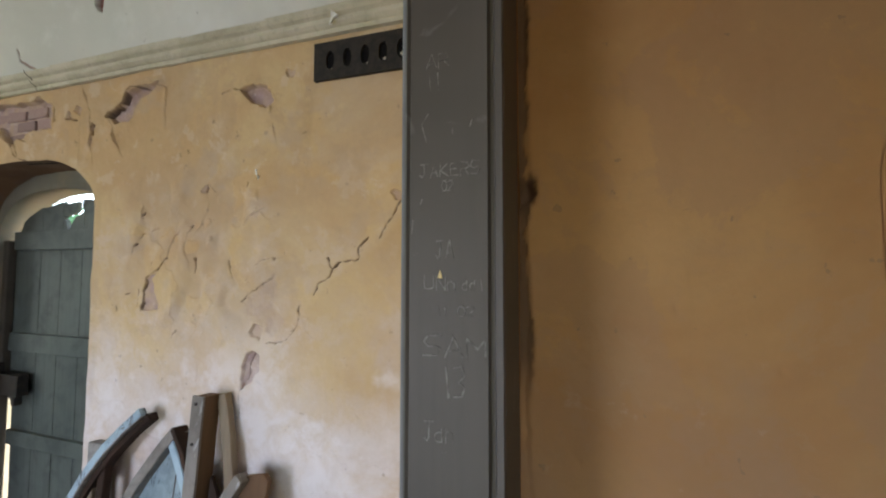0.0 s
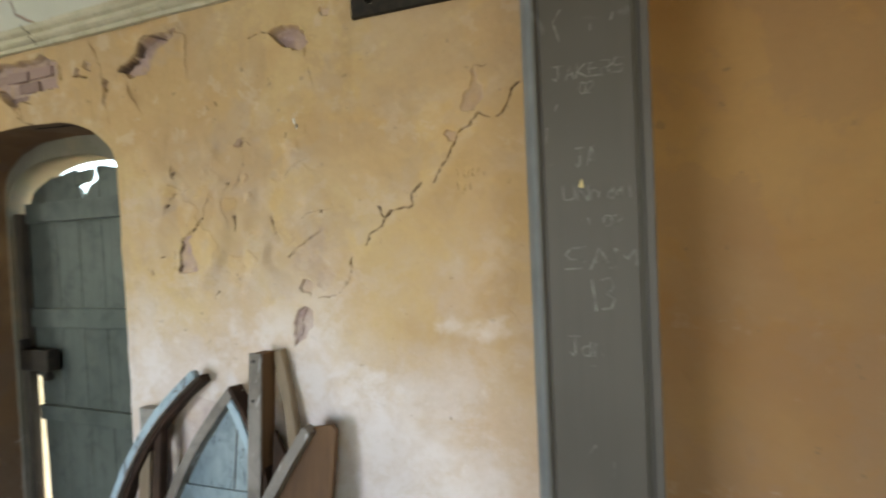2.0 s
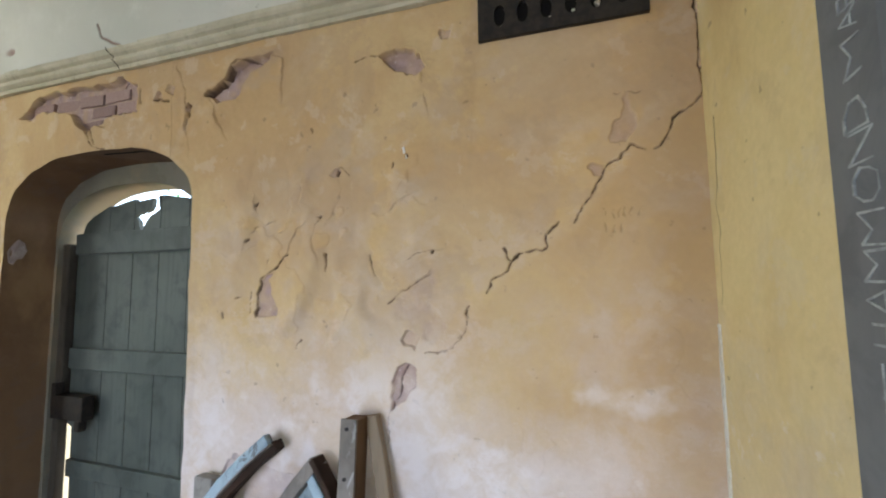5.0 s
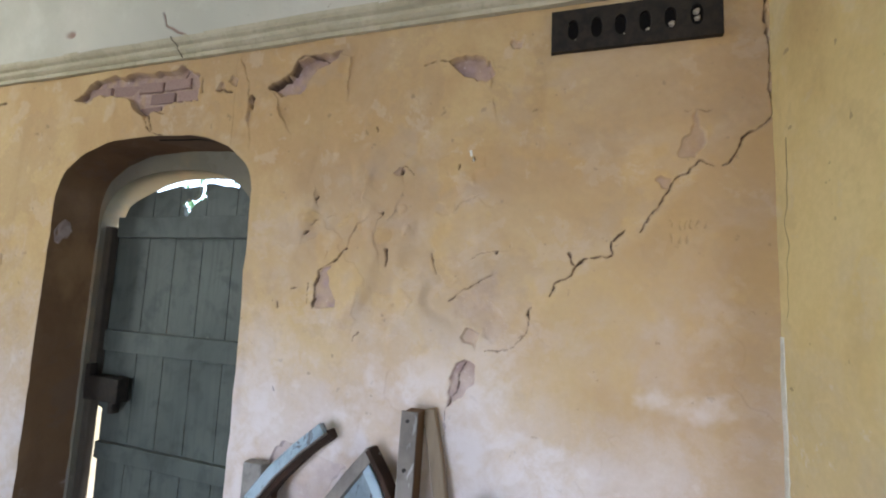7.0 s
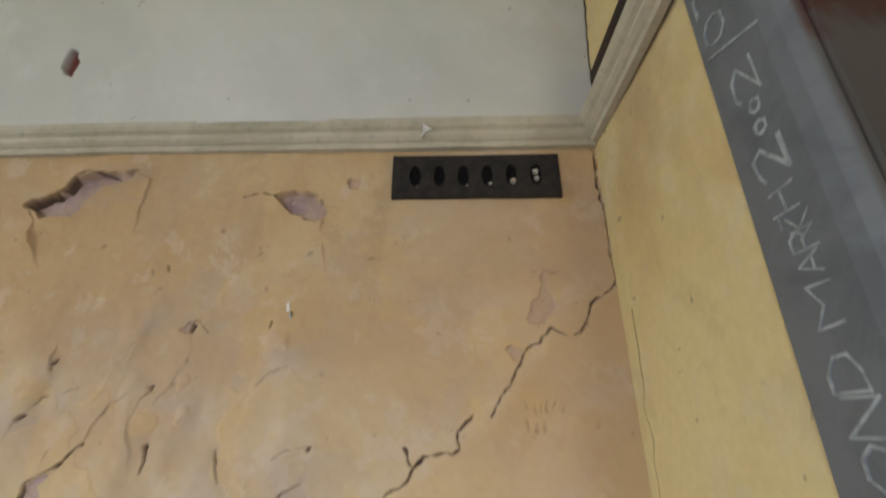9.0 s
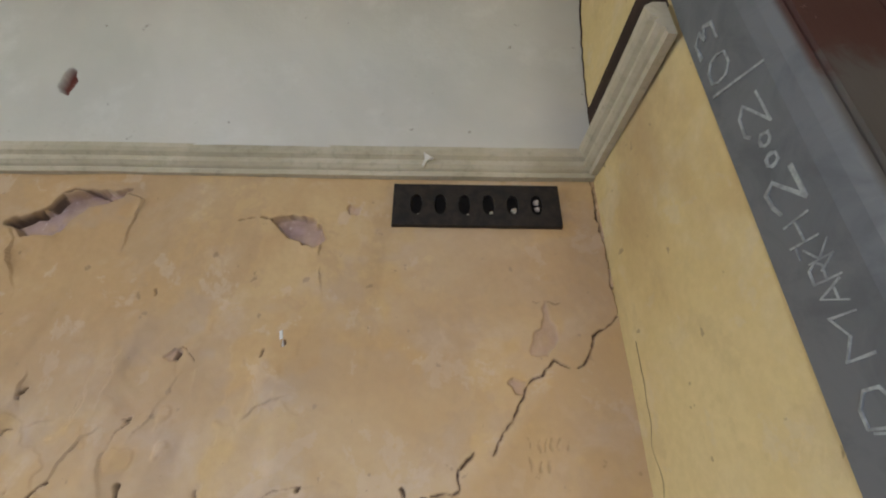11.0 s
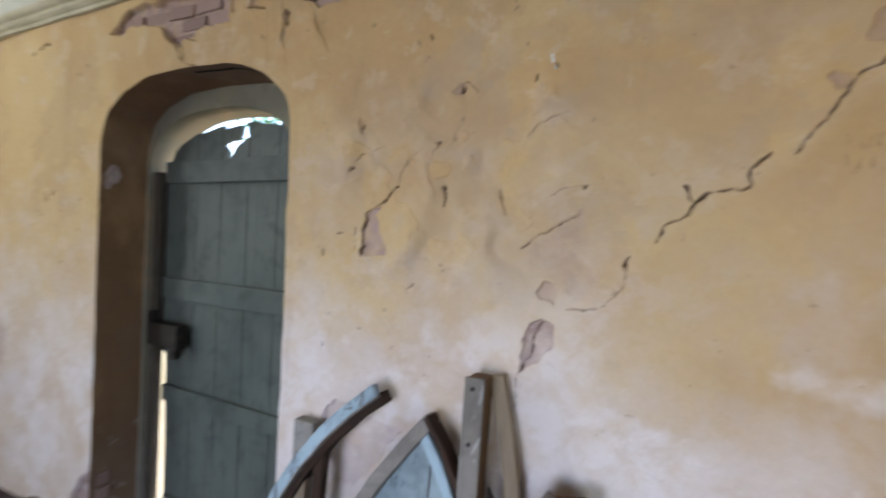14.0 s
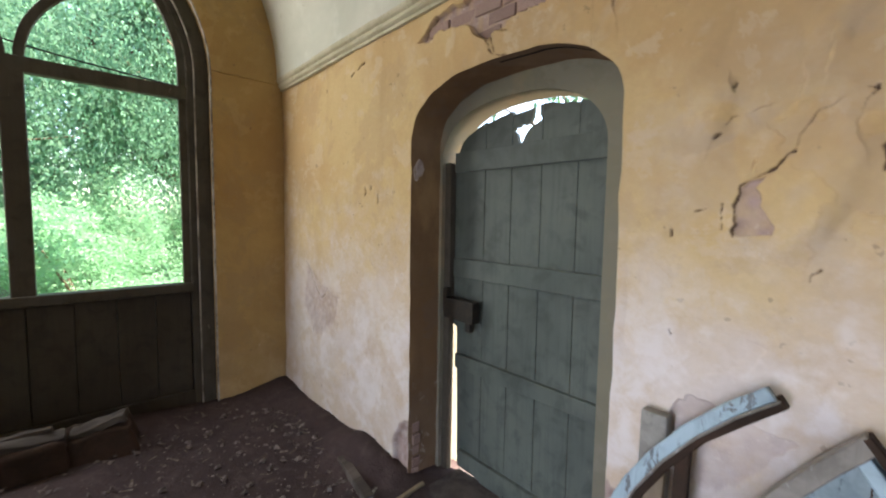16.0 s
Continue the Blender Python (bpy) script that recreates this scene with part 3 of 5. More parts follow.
for bx, bz, size in ((-0.838, 2.477, 0.02), (-2.127, 2.441, 0.022), (-1.957, 2.368, 0.02), (-2.06, 2.47, 0.025), (-1.254, 2.022, 0.02), (-0.97, 1.43, 0.03), (-0.36, 1.955, 0.02)):
    peel([(bx - size, bz), (bx - 0.3 * size, bz + size), (bx + size, bz + 0.4 * size), (bx + 0.7 * size, bz - size), (bx - 0.4 * size, bz - 0.8 * size)], 0.007, 0.9, lift=0.007, clean=0.5)

crack([(-0.064, 2.150), (-0.101, 2.115), (-0.139, 2.089), (-0.161, 2.045), (-0.192, 2.013), (-0.230, 2.009), (-0.259, 2.015)], 0.0022)
crack([(-0.259, 2.015), (-0.293, 1.982), (-0.333, 1.955), (-0.364, 1.909), (-0.404, 1.853), (-0.432, 1.798)], 0.0026, 0.014)
crack([(-0.480, 1.800), (-0.503, 1.772)], 0.0055, 0.016)
crack([(-0.510, 1.768), (-0.514, 1.727), (-0.586, 1.709), (-0.615, 1.690)], 0.0024)
crack([(-0.600, 1.700), (-0.622, 1.679), (-0.628, 1.66)], 0.0054, 0.016)
crack([(-0.628, 1.66), (-0.645, 1.650), (-0.680, 1.629), (-0.708, 1.581)], 0.0024)
crack([(-0.620, 1.690), (-0.648, 1.724)], 0.0022)
crack([(-0.757, 1.545), (-0.771, 1.528)], 0.0055, 0.02)
crack([(-0.771, 1.528), (-0.765, 1.484), (-0.789, 1.445), (-0.824, 1.414), (-0.880, 1.403), (-0.908, 1.392)], 0.0013, 0.008, 0.7)
crack([(-0.980, 1.345), (-0.999, 1.302), (-1.005, 1.245), (-1.029, 1.201)], 0.0045, 0.012)
crack([(-1.029, 1.201), (-1.037, 1.148), (-1.038, 1.111), (-1.064, 1.043)], 0.0022)
crack([(-0.066, 2.150), (-0.069, 2.276), (-0.073, 2.441), (-0.080, 2.6)], 0.004, 0.02)
crack([(-1.174, 2.436), (-1.12, 2.446), (-1.075, 2.440)], 0.002)
crack([(-2.548, 2.332), (-2.518, 2.263), (-2.444, 2.247)], 0.004)
crack([(-2.346, 2.567), (-2.367, 2.526), (-2.392, 2.484)], 0.014, 0.025)
crack([(-2.508, 2.278), (-2.526, 2.361), (-2.434, 2.341)], 0.004, 0.012)
crack([(-3.01, 2.48), (-2.95, 2.52), (-2.894, 2.559)], 0.007, 0.015)
crack([(-2.24, 2.50), (-2.228, 2.43)], 0.006, 0.012)
# These three dark lines draw the shadow under the long peel's overhanging edge.
crack([(-1.868, 2.418), (-1.78, 2.450)], 0.017, 0.02)
crack([(-1.80, 2.445), (-1.752, 2.480), (-1.735, 2.515)], 0.011, 0.018)
crack([(-1.735, 2.520), (-1.70, 2.532), (-1.603, 2.512), (-1.522, 2.528)], 0.005, 0.012)
crack([(-1.961, 2.388), (-1.952, 2.337)], 0.013, 0.025)
crack([(-2.151, 2.433), (-2.119, 2.438), (-2.069, 2.416)], 0.006, 0.014)
curl([(-1.967, 2.266), (-1.972, 2.352), (-1.982, 2.428), (-2.012, 2.521)], 0.016, 0.05, 0.6)
curl([(-1.799, 2.293), (-1.822, 2.356), (-1.87, 2.424)], 0.018, 0.05, 0.3)
curl([(-1.493, 2.401), (-1.482, 2.503), (-1.522, 2.521)], 0.010, 0.05, 0.2)
curl([(-0.906, 2.267), (-0.919, 2.351)], 0.010, 0.04, 0.2)
curl([(-1.648, 1.772), (-1.633, 1.813), (-1.602, 1.842), (-1.556, 1.853)], 0.009, 0.04)
curl([(-1.597, 1.912), (-1.612, 1.958)], 0.008, 0.035)
curl([(-1.244, 2.002), (-1.253, 2.034), (-1.233, 2.045), (-1.193, 2.010), (-1.188, 1.972)], 0.007, 0.03)
curl([(-1.33, 1.753), (-1.34, 1.806), (-1.336, 1.841), (-1.317, 1.861), (-1.332, 1.874)], 0.011, 0.045)
curl([(-1.284, 1.844), (-1.266, 1.895), (-1.238, 1.931), (-1.225, 1.975)], 0.009, 0.035, 0.5)
curl([(-1.447, 1.774), (-1.428, 1.82), (-1.392, 1.844)], 0.008, 0.035, 0.5)
curl([(-0.884, 1.731), (-0.935, 1.725), (-0.959, 1.711)], 0.006, 0.03, 0.7)
curl([(-1.05, 1.86), (-1.02, 1.90), (-0.96, 1.92)], 0.004, 0.04, 0.15)
for sx, sz, size in ((-1.640, 1.787, 0.010), (-1.598, 1.935, 0.010), (-1.248, 2.020, 0.011), (-1.320, 1.868, 0.008), (-0.884, 1.728, 0.007), (-1.46, 1.735, 0.007)):
    crack([(sx, sz - 0.4 * size), (sx + 0.3 * size, sz + 0.6 * size)], size * 0.75, 0.016)
crack([(-1.289, 1.721), (-1.288, 1.666)], 0.0058, 0.016)
crack([(-1.113, 1.715), (-1.104, 1.68), (-1.098, 1.65)], 0.0042, 0.012, 0.8)
crack([(-1.023, 2.040), (-1.026, 2.026)], 0.0052, 0.012)
crack([(-0.97, 2.064), (-0.968, 2.05)], 0.0052, 0.012)
crack([(-1.367, 2.214), (-1.36, 2.20)], 0.0035, 0.008, 0.7)
crack([(-1.750, 1.514), (-1.748, 1.494)], 0.0052, 0.010)
crack([(-1.612, 1.591), (-1.61, 1.522)], 0.0024, 0.008, 0.7)
crack([(-1.68, 1.566), (-1.65, 1.572)], 0.0036, 0.008, 0.7)
crack([(-1.385, 1.422), (-1.398, 1.410), (-1.401, 1.392)], 0.0034, 0.008, 0.8)
crack([(-1.735, 1.195), (-1.728, 1.176)], 0.005, 0.012, 0.8)
crack([(-1.492, 1.690), (-1.572, 1.648), (-1.584, 1.591), (-1.574, 1.506)], 0.0055, 0.008)
crack([(-1.049, 1.556), (-0.991, 1.603), (-0.882, 1.648)], 0.003, 0.006)
crack([(-1.462, 1.737), (-1.492, 1.69)], 0.003, 0.006)
crack([(-4.43, 1.15), (-4.30, 0.98), (-4.21, 0.90)], 0.007, 0.008, 0.75)
crack([(-4.21, 0.90), (-4.10, 1.0)], 0.007, 0.008, 0.75)
crack([(-3.58, 2.50), (-3.64, 2.478), (-3.66, 2.465)], 0.010, 0.012)
crack([(-3.70, 2.462), (-3.725, 2.448)], 0.013, 0.014)
for sx, sz, tall in ((-4.09, 2.43, 0.02), (-4.24, 2.47, 0.015), (-4.02, 2.20, 0.02), (-3.80, 1.90, 0.012), (-3.86, 1.90, 0.010), (-3.58, 1.70, 0.05), (-3.44, 1.65, 0.05), (-3.52, 1.72, 0.02), (-3.95, 0.75, 0.02), (-4.35, 0.62, 0.03)):
    crack([(sx, sz - 0.5 * tall), (sx + 0.006, sz + 0.5 * tall)], 0.0085, 0.012, 0.85)
crack([(-0.30, 2.19), (-0.225, 2.185)], 0.0015, 0.004, 0.5)
for k in range(9):   # faint letters scratched into the limewash
    sx, sz = -0.335 + 0.017 * (k % 6) + 0.004 * (k % 2), 1.815 if k < 6 else 1.765
    crack([(sx, sz), (sx + 0.006 * (k % 3) - 0.004, sz + 0.026)], 0.0016, 0.004, 0.25)
for bx, bz, tall, wide, lift in ((-1.45, 1.90, 0.05, 0.05, 0.004), (-1.40, 1.97, 0.05, 0.04, 0.004), (-1.54, 1.70, 0.04, 0.04, 0.003)):
    blister(bx, bz, tall, wide, lift, 0.004, 0.12, 0.0)
# lilac foot (worn paint plus the pool of daylight, put into colour), ochre field under the diagonal crack, and the
# beige of the older coat
top = np.interp(px[0], (-4.9, -1.93, -1.47, -1.145, -0.858, -0.64, -0.50, -0.30, -0.06), (0.95, 1.40, 1.45, 1.50, 1.42, 1.25, 1.05, 0.98, 0.90))[None, :]
pale_pool = smoothstep(-0.12, 0.42, top - pz + 0.10 * fractal(px, pz, 0.35, 401, 3)) * (0.30 + 0.55 * smoothstep(-0.25, 0.45, fractal(px, pz, 0.17, 411, 5, 0.6)))
for outline, soft, much in (([(-0.98, 0.90), (-0.97, 1.0), (-0.844, 1.087), (-0.77, 1.129), (-0.646, 1.141), (-0.614, 1.062), (-0.60, 0.90), (-0.75, 0.82)], 0.06, 0.95), ([(-0.443, 1.304), (-0.38, 1.323), (-0.322, 1.285), (-0.205, 1.303), (-0.214, 1.269), (-0.323, 1.245), (-0.413, 1.265)], 0.025, 0.55), ([(-1.48, 0.70), (-1.41, 0.83), (-1.34, 0.86), (-1.36, 0.74), (-1.43, 0.66)], 0.02, 0.95), ([(-0.93, 1.185), (-0.87, 1.20), (-0.86, 1.165), (-0.90, 1.15)], 0.02, 0.7), ([(-1.75, 1.20), (-1.72, 1.20), (-1.67, 1.12), (-1.70, 1.08), (-1.73, 1.14)], 0.015, 0.8), ([(-0.80, 1.02), (-0.62, 1.0), (-0.42, 0.86), (-0.40, 0.5), (-0.9, 0.5)], 0.12, 0.8)):
    d = signed(px + 2.2 * (wx - px), pz + 2.2 * (wz - pz), outline)
    pale_pool = np.maximum(pale_pool, much * smoothstep(soft, -soft, d + 0.5 * soft * fractal(px, pz, 0.08, 421, 4)))
under = np.interp(px[0], (-1.05, -0.98, -0.77, -0.62, -0.43, -0.26, -0.064), (1.15, 1.33, 1.50, 1.69, 1.80, 2.01, 2.15))[None, :] - pz
ochre = smoothstep(-0.01, 0.05, under) * smoothstep(-1.0, -0.5, px) * smoothstep(0.85, 1.35, pz) * (0.6 + 0.3 * fractal(px, pz, 0.3, 431, 3)) * (1 - 0.9 * np.clip(pale_pool, 0, 1))
fade = 0.55 * smoothstep(-0.1, 0.3, layer) * flaky + 0.45 * smoothstep(0.05, 0.35, fractal(px, pz, 0.4, 441, 5, 0.6)) * smoothstep(-2.1, -1.6, px) * smoothstep(1.3, 1.6, pz) * (1 - ochre)
fade = np.clip(fade, 0, 1)
OPEN = [(x, z - 0.2 if z < 0 else z) for x, z in DOOR_ARCH]
relief = relief * smoothstep(0.0, 0.04, np.abs(to_line(px, pz, OPEN)))
within = inside(px, pz, OPEN)
keep = ~(within[:-1, :-1] & within[1:, :-1] & within[:-1, 1:] & within[1:, 1:])
near = within & (to_line(px, pz, OPEN) < 0.02)
qx, qz, best = px[near], pz[near], np.full(near.sum(), 9.0)
sx, sz = qx.copy(), qz.copy()
for (ax, az), (bx, bz) in zip(OPEN, OPEN[1:]):
    t = np.clip(((qx - ax) * (bx - ax) + (qz - az) * (bz - az)) / ((bx - ax) ** 2 + (bz - az) ** 2), 0, 1)
    hx, hz = ax + t * (bx - ax), az + t * (bz - az)
    d = np.hypot(qx - hx, qz - hz)
    sx, sz, best = np.where(d < best, hx, sx), np.where(d < best, hz, sz), np.minimum(d, best)
px[near], pz[near] = sx, sz
wall_north = sheet("wall_north", np.stack([px, NY - relief, pz], -1), len(zs), len(xs), keep, {"bare": bare, "dirt_shade": dirt_shade, "worn": np.clip(pale_pool, 0, 1), "ochre": np.clip(ochre, 0, 1), "fade": fade}, YELLOW)
part("scar", jitter(plate([(-0.988, 2.090), (-0.981, 2.094), (-0.972, 2.062), (-0.966, 2.036), (-0.974, 2.040), (-0.983, 2.066)], NY - 0.009, NY + 0.02), 0.002, 60), WHITECHIP, wall_north, "white chip in the plaster")
structure(wall_north, "yellow limewashed plaster wall, cracked and peeling")

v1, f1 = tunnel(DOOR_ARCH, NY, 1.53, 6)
mesh_object("doorway_reveal", v1, f1, REVEALSHADE, wall_north, True)
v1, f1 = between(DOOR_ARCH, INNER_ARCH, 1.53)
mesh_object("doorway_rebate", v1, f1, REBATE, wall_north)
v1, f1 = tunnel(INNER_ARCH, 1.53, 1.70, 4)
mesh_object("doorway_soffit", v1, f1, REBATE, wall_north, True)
v1, f1 = wall_round(INNER_ARCH, -5.3, 0.3, 4.5)
mesh_object("outer_face", [(x, 1.70, z) for x, z in v1], f1, OUTWALL, wall_north)
# Flat black strip that draws the shadow gap along the arch's soffit.
lip = [(x, z) for x, z in DOOR_ARCH if x > -2.52 and z > 1.99]
strip_v = [(x, 1.352 - 0.012 * k / len(lip) + w + 0.004 * noise.noise(Vector((x * 20, w, 3))), z - 0.004) for w in (0.0, 0.016) for k, (x, z) in enumerate(lip)]
mesh_object("split", strip_v, [(k, k + 1, len(lip) + k + 1, len(lip) + k) for k in range(len(lip) - 1)], CAVITYSHADE, wall_north)["label"] = "black strip drawn for the shadow gap under the arch"
patch_bm = turned(jitter(plate([(1.332, 1.80), (1.345, 1.84), (1.37, 1.865), (1.395, 1.85), (1.405, 1.81), (1.39, 1.775), (1.365, 1.77), (1.35, 1.745), (1.338, 1.755)], -3.100, -3.094), 0.010, 30), SWAP)
part("bare_patch", patch_bm, OLDPLASTER, wall_north, "white patch where the paint has come off")

# bricks where the plaster has fallen, above the doorway and at the foot of its jamb
brick_mesh = None


def brick(x, z, w, h, y, parent):
    global brick_mesh
    if brick_mesh is None:
        bm = boxed(-0.5, 0.5, -0.5, 0.5, -0.5, 0.5, 0.05)
        jitter(bm, 0.05, 2.0)
        ob = part("brick", bm, BRICK, parent)
        brick_mesh = ob.data
    else:
        ob = new("brick", brick_mesh)
        ob.parent = parent
    ob.location, ob.scale = (x, y, z), (w, 0.05, h)
    ob.rotation_euler = (random.uniform(-0.05, 0.05), random.uniform(-0.05, 0.05), random.uniform(-0.06, 0.06))
    return ob


patch = [(-3.0, 2.47), (-2.9, 2.54), (-2.409, 2.545), (-2.30, 2.50), (-2.27, 2.41), (-2.44, 2.38), (-2.548, 2.35), (-2.66, 2.45), (-2.87, 2.478)]
for row in range(4):
    z = 2.372 + row * 0.062
    for col in range(5):
        x = -2.90 + col * 0.165 + (0.08 if row % 2 else 0)
        if inside(np.array([x]), np.array([z]), patch)[0]:
            brick(x, z, 0.15, 0.050, NY + 0.043 + random.uniform(-0.008, 0.004), wall_north)
for row in range(5):
    for col in range(2):
        brick(-3.205 + col * 0.072 + (0.012 if row % 2 else 0), 0.03 + row * 0.068, 0.068, 0.057, NY + 0.056 + random.uniform(-0.004, 0.004), wall_north)

# ---- vault and cornices ----
va, vx = np.meshgrid(np.concatenate([np.linspace(0, 0.25, 110), np.linspace(0.256, math.pi, 200)]), np.concatenate([np.linspace(WX - 0.02, -2.5, 120), np.linspace(-2.494, -1.76, 180), np.linspace(-1.75, EX + 0.02, 140)]), indexing="ij")
R = 1.60
arc = va * R
swell = 0.010 * fractal(vx, arc, 0.8, 201, 3) + 0.0015 * fractal(vx, arc, 0.12, 207, 3)
hole = smoothstep(1.05, 0.9, np.hypot((vx + 1.86) / 0.026, (arc - 0.262) / 0.05) + 0.25 * value_noise(vx, arc, 0.02, 211))
scar = smoothstep(1.2, 0.6, np.hypot((vx + 3.05) / 0.03, (arc - 0.10) / 0.02))
split = smoothstep(0.007, 0.003, to_line(vx + 0.01 * value_noise(vx, arc, 0.05, 219), arc, [(-2.31, 0.0), (-2.37, 0.03), (-2.42, 0.06), (-2.45, 0.12)]))
r = R - swell + 0.03 * hole + 0.008 * scar + 0.008 * split
ceiling = sheet("ceiling", np.stack([vx, MID + r * np.cos(va), 2.685 + r * np.sin(va)], -1), 310, 440, np.ones((309, 439), bool), {"bare": np.maximum(hole, 0.7 * np.maximum(scar, split))}, VAULT)
structure(ceiling, "off-white plaster barrel vault, stained and chipped")

PROFILE = [(0.0, 2.597), (0.020, 2.598), (0.023, 2.612), (0.019, 2.617), (0.028, 2.622), (0.037, 2.632), (0.038, 2.642), (0.029, 2.647), (0.030, 2.655), (0.043, 2.664), (0.050, 2.676), (0.051, 2.692), (0.030, 2.706), (0.0, 2.706)]


def cornice(name, run, place, label):
    """A moulded cornice along a run; place turns (distance along, out from the wall, height) into a point."""
    verts, faces, n = [], [], len(PROFILE)
    for k, s in enumerate(run):
        wob = 0.0025 * noise.noise(Vector((s * 3.0, 1.7, 0.3)))
        verts += [place(s, d + wob, z + wob) for d, z in PROFILE]
    for k in range(len(run) - 1):
        faces += [(k * n + i, k * n + i + 1, (k + 1) * n + i + 1, (k + 1) * n + i) for i in range(n - 1)]
    faces += [range(n), range((len(run) - 1) * n, len(run) * n)]
    return structure(mesh_object(name, verts, faces, CORNICE), label)


cornice("trim_cornice_north", np.linspace(WX, EX - 0.004, 90), lambda s, d, z: (s, NY - d, z), "moulded cream plaster cornice under the vault")
cornice("trim_cornice_east", np.linspace(NY - 0.03, 0.79, 24), lambda s, d, z: (EX - d, s, z + 0.004), "short cream cornice on the end wall")
cornice("trim_cornice_south", np.linspace(WX, EX - 0.004, 30), lambda s, d, z: (s, SY + d, z), "moulded cream plaster cornice under the vault")
fork = [(-2.346 - 0.5 * (z - 2.597) + 0.008 * noise.noise(Vector((z * 60, 0, 7))), NY - d - 0.0012, z) for d, z in PROFILE[1:-1]]
structure(mesh_object("trim_crack", fork + [(x - 0.006, y, z) for x, y, z in fork], [(k, k + 1, len(fork) + k + 1, len(fork) + k) for k in range(len(fork) - 1)], DARKWOOD), "crack running up through the cornice")
# Solid dark strip that paints the shadow line over the east cornice.
structure(part("trim_gap", jitter(boxed(EX - 0.004, EX + 0.03, 0.80, NY - 0.05, 2.709, 2.850, 0), 0.003, 12), DARKWOOD), "dark strip drawn for the shadow gap above the cornice")
SEAM = [(MID + 1.592 * math.cos(t) + 0.012 * noise.noise(Vector((t * 60, 0, 0))), 2.69 + 1.592 * math.sin(t)) for t in np.linspace(0.06, 0.7, 40)]
structure(part("trim_crack", turned(ribbon(SEAM, 0.005, EX - 0.003, EX + 0.02, 0), SWAP), DARKWOOD), "open crack where the vault meets the end wall")
DROP = [(1.262 + 0.014 * math.sin(z * 5.0) + 0.022 * noise.noise(Vector((z * 14, 0, 4))), z) for z in np.linspace(2.06, 1.55, 40)]
structure(part("trim_crack", turned(ribbon(DROP, 0.0013, EX - 0.0012, EX + 0.01, 0), SWAP), DARKWOOD), "thin crack in the end wall beside the corner")
zs3 = np.linspace(0.3, 1.50, 60)
RAG = [(NY + 0.02, z) for z in zs3] + [(NY - 0.010 - 0.016 * abs(noise.noise(Vector((z * 7, 2, 5)))) * (1.6 - z) - 0.006 * noise.noise(Vector((z * 40, 0, 5))), z) for z in zs3[::-1]]
structure(part("trim_corner", turned(plate(RAG, EX - 0.0045, EX + 0.01), SWAP), WHITECHIP), "ragged white plaster showing along the wall's corner")
chip = part("plaster_chip", jitter(plate([(-0.625, 2.612), (-0.617, 2.612), (-0.606, 2.635), (-0.588, 2.646), (-0.606, 2.66), (-0.618, 2.668), (-0.616, 2.64)], 1.262, 1.270), 0.003, 30), WHITECHIP)
tagged(chip, "small white plaster flake stuck to the cornice", "plaster flake")

# ---- end walls ----
EAST_ARCH = round_head(MID, 1.114, -0.1, 2.62)[::-1]


def end_wall(name, x_room, x_out, arch, material, label, y0, y1, top):
    v, f = wall_round(arch, y0, y1, top)
    n = len(v)
    ob = mesh_object(name, [(x_room(y), y, z) for y, z in v], f, material)
    mesh_object("outer_face", [(x_out, y, z) for y, z in v], f, ORANGE if name == "wall_east" else OUTWALL, ob)
    tv, tf = tunnel(arch, 0, 1, 1)
    mesh_object("opening_reveal", [(x_room(y) * (1 - s) + x_out * s, y, z) for y, s, z in tv], tf, material, ob, True)
    return structure(ob, label)


end_wall("wall_east", lambda y: EX - 0.002 + 0.028 * (NY - y), 0.122, EAST_ARCH, LITYEL, "yellow limewashed end wall, coloured as window-lit, with a wide arched opening", SY - 0.3, 1.70, 4.5)
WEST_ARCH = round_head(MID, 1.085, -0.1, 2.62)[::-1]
end_wall("wall_west", lambda y: WX, -5.3, WEST_ARCH, DIMYEL, "yellow limewashed end wall, coloured as backlit, round a wide arched window", SY - 0.3, 1.70, 4.5)
structure(mesh_object("trim_spring_line", [(WX + 0.004, 0.76, 2.655), (WX + 0.004, 1.30, 2.655), (WX + 0.010, 1.30, 2.648), (WX + 0.010, 0.76, 2.648), (WX, 0.76, 2.640), (WX, 1.30, 2.640)], [(0, 1, 2, 3), (3, 2, 5, 4)], DIMYEL), "faint plaster ridge at the springing of the arch")

SOUTH_ARCH = shoulder_arch(-2.20, -1.05, -0.05, 1.86, 2.15, 2.5)
v1, f1 = wall_round(SOUTH_ARCH, -5.3, EX, 4.5)
wall_south = structure(mesh_object("wall_south", [(x, SY, z) for x, z in v1], f1, DIMYEL), "yellow limewashed plaster wall")
v1, f1 = tunnel(SOUTH_ARCH, SY, SY - 0.3)
mesh_object("opening_reveal", v1, f1, DIMYEL, wall_south, True)
roof = part("roof", box(bmesh.new(), -5.5, 0.4, -2.5, 2.0, 4.5, 4.62), OUTWALL)
structure(roof, "plain roof over the vault")

# ---- east arch frame: grey painted timber with scratched names ----
SECTION = [(1.124, -0.046), (1.116, -0.0575), (1.02, -0.0605), (0.988, -0.060), (0.964, -0.054), (0.950, -0.046), (0.942, -0.036), (0.947, -0.031), (0.938, -0.027), (0.938, 0.110), (0.950, 0.113), (0.950, 0.119), (0.943, 0.122), (0.941, 0.134), (0.952, 0.137), (1.124, 0.137)]


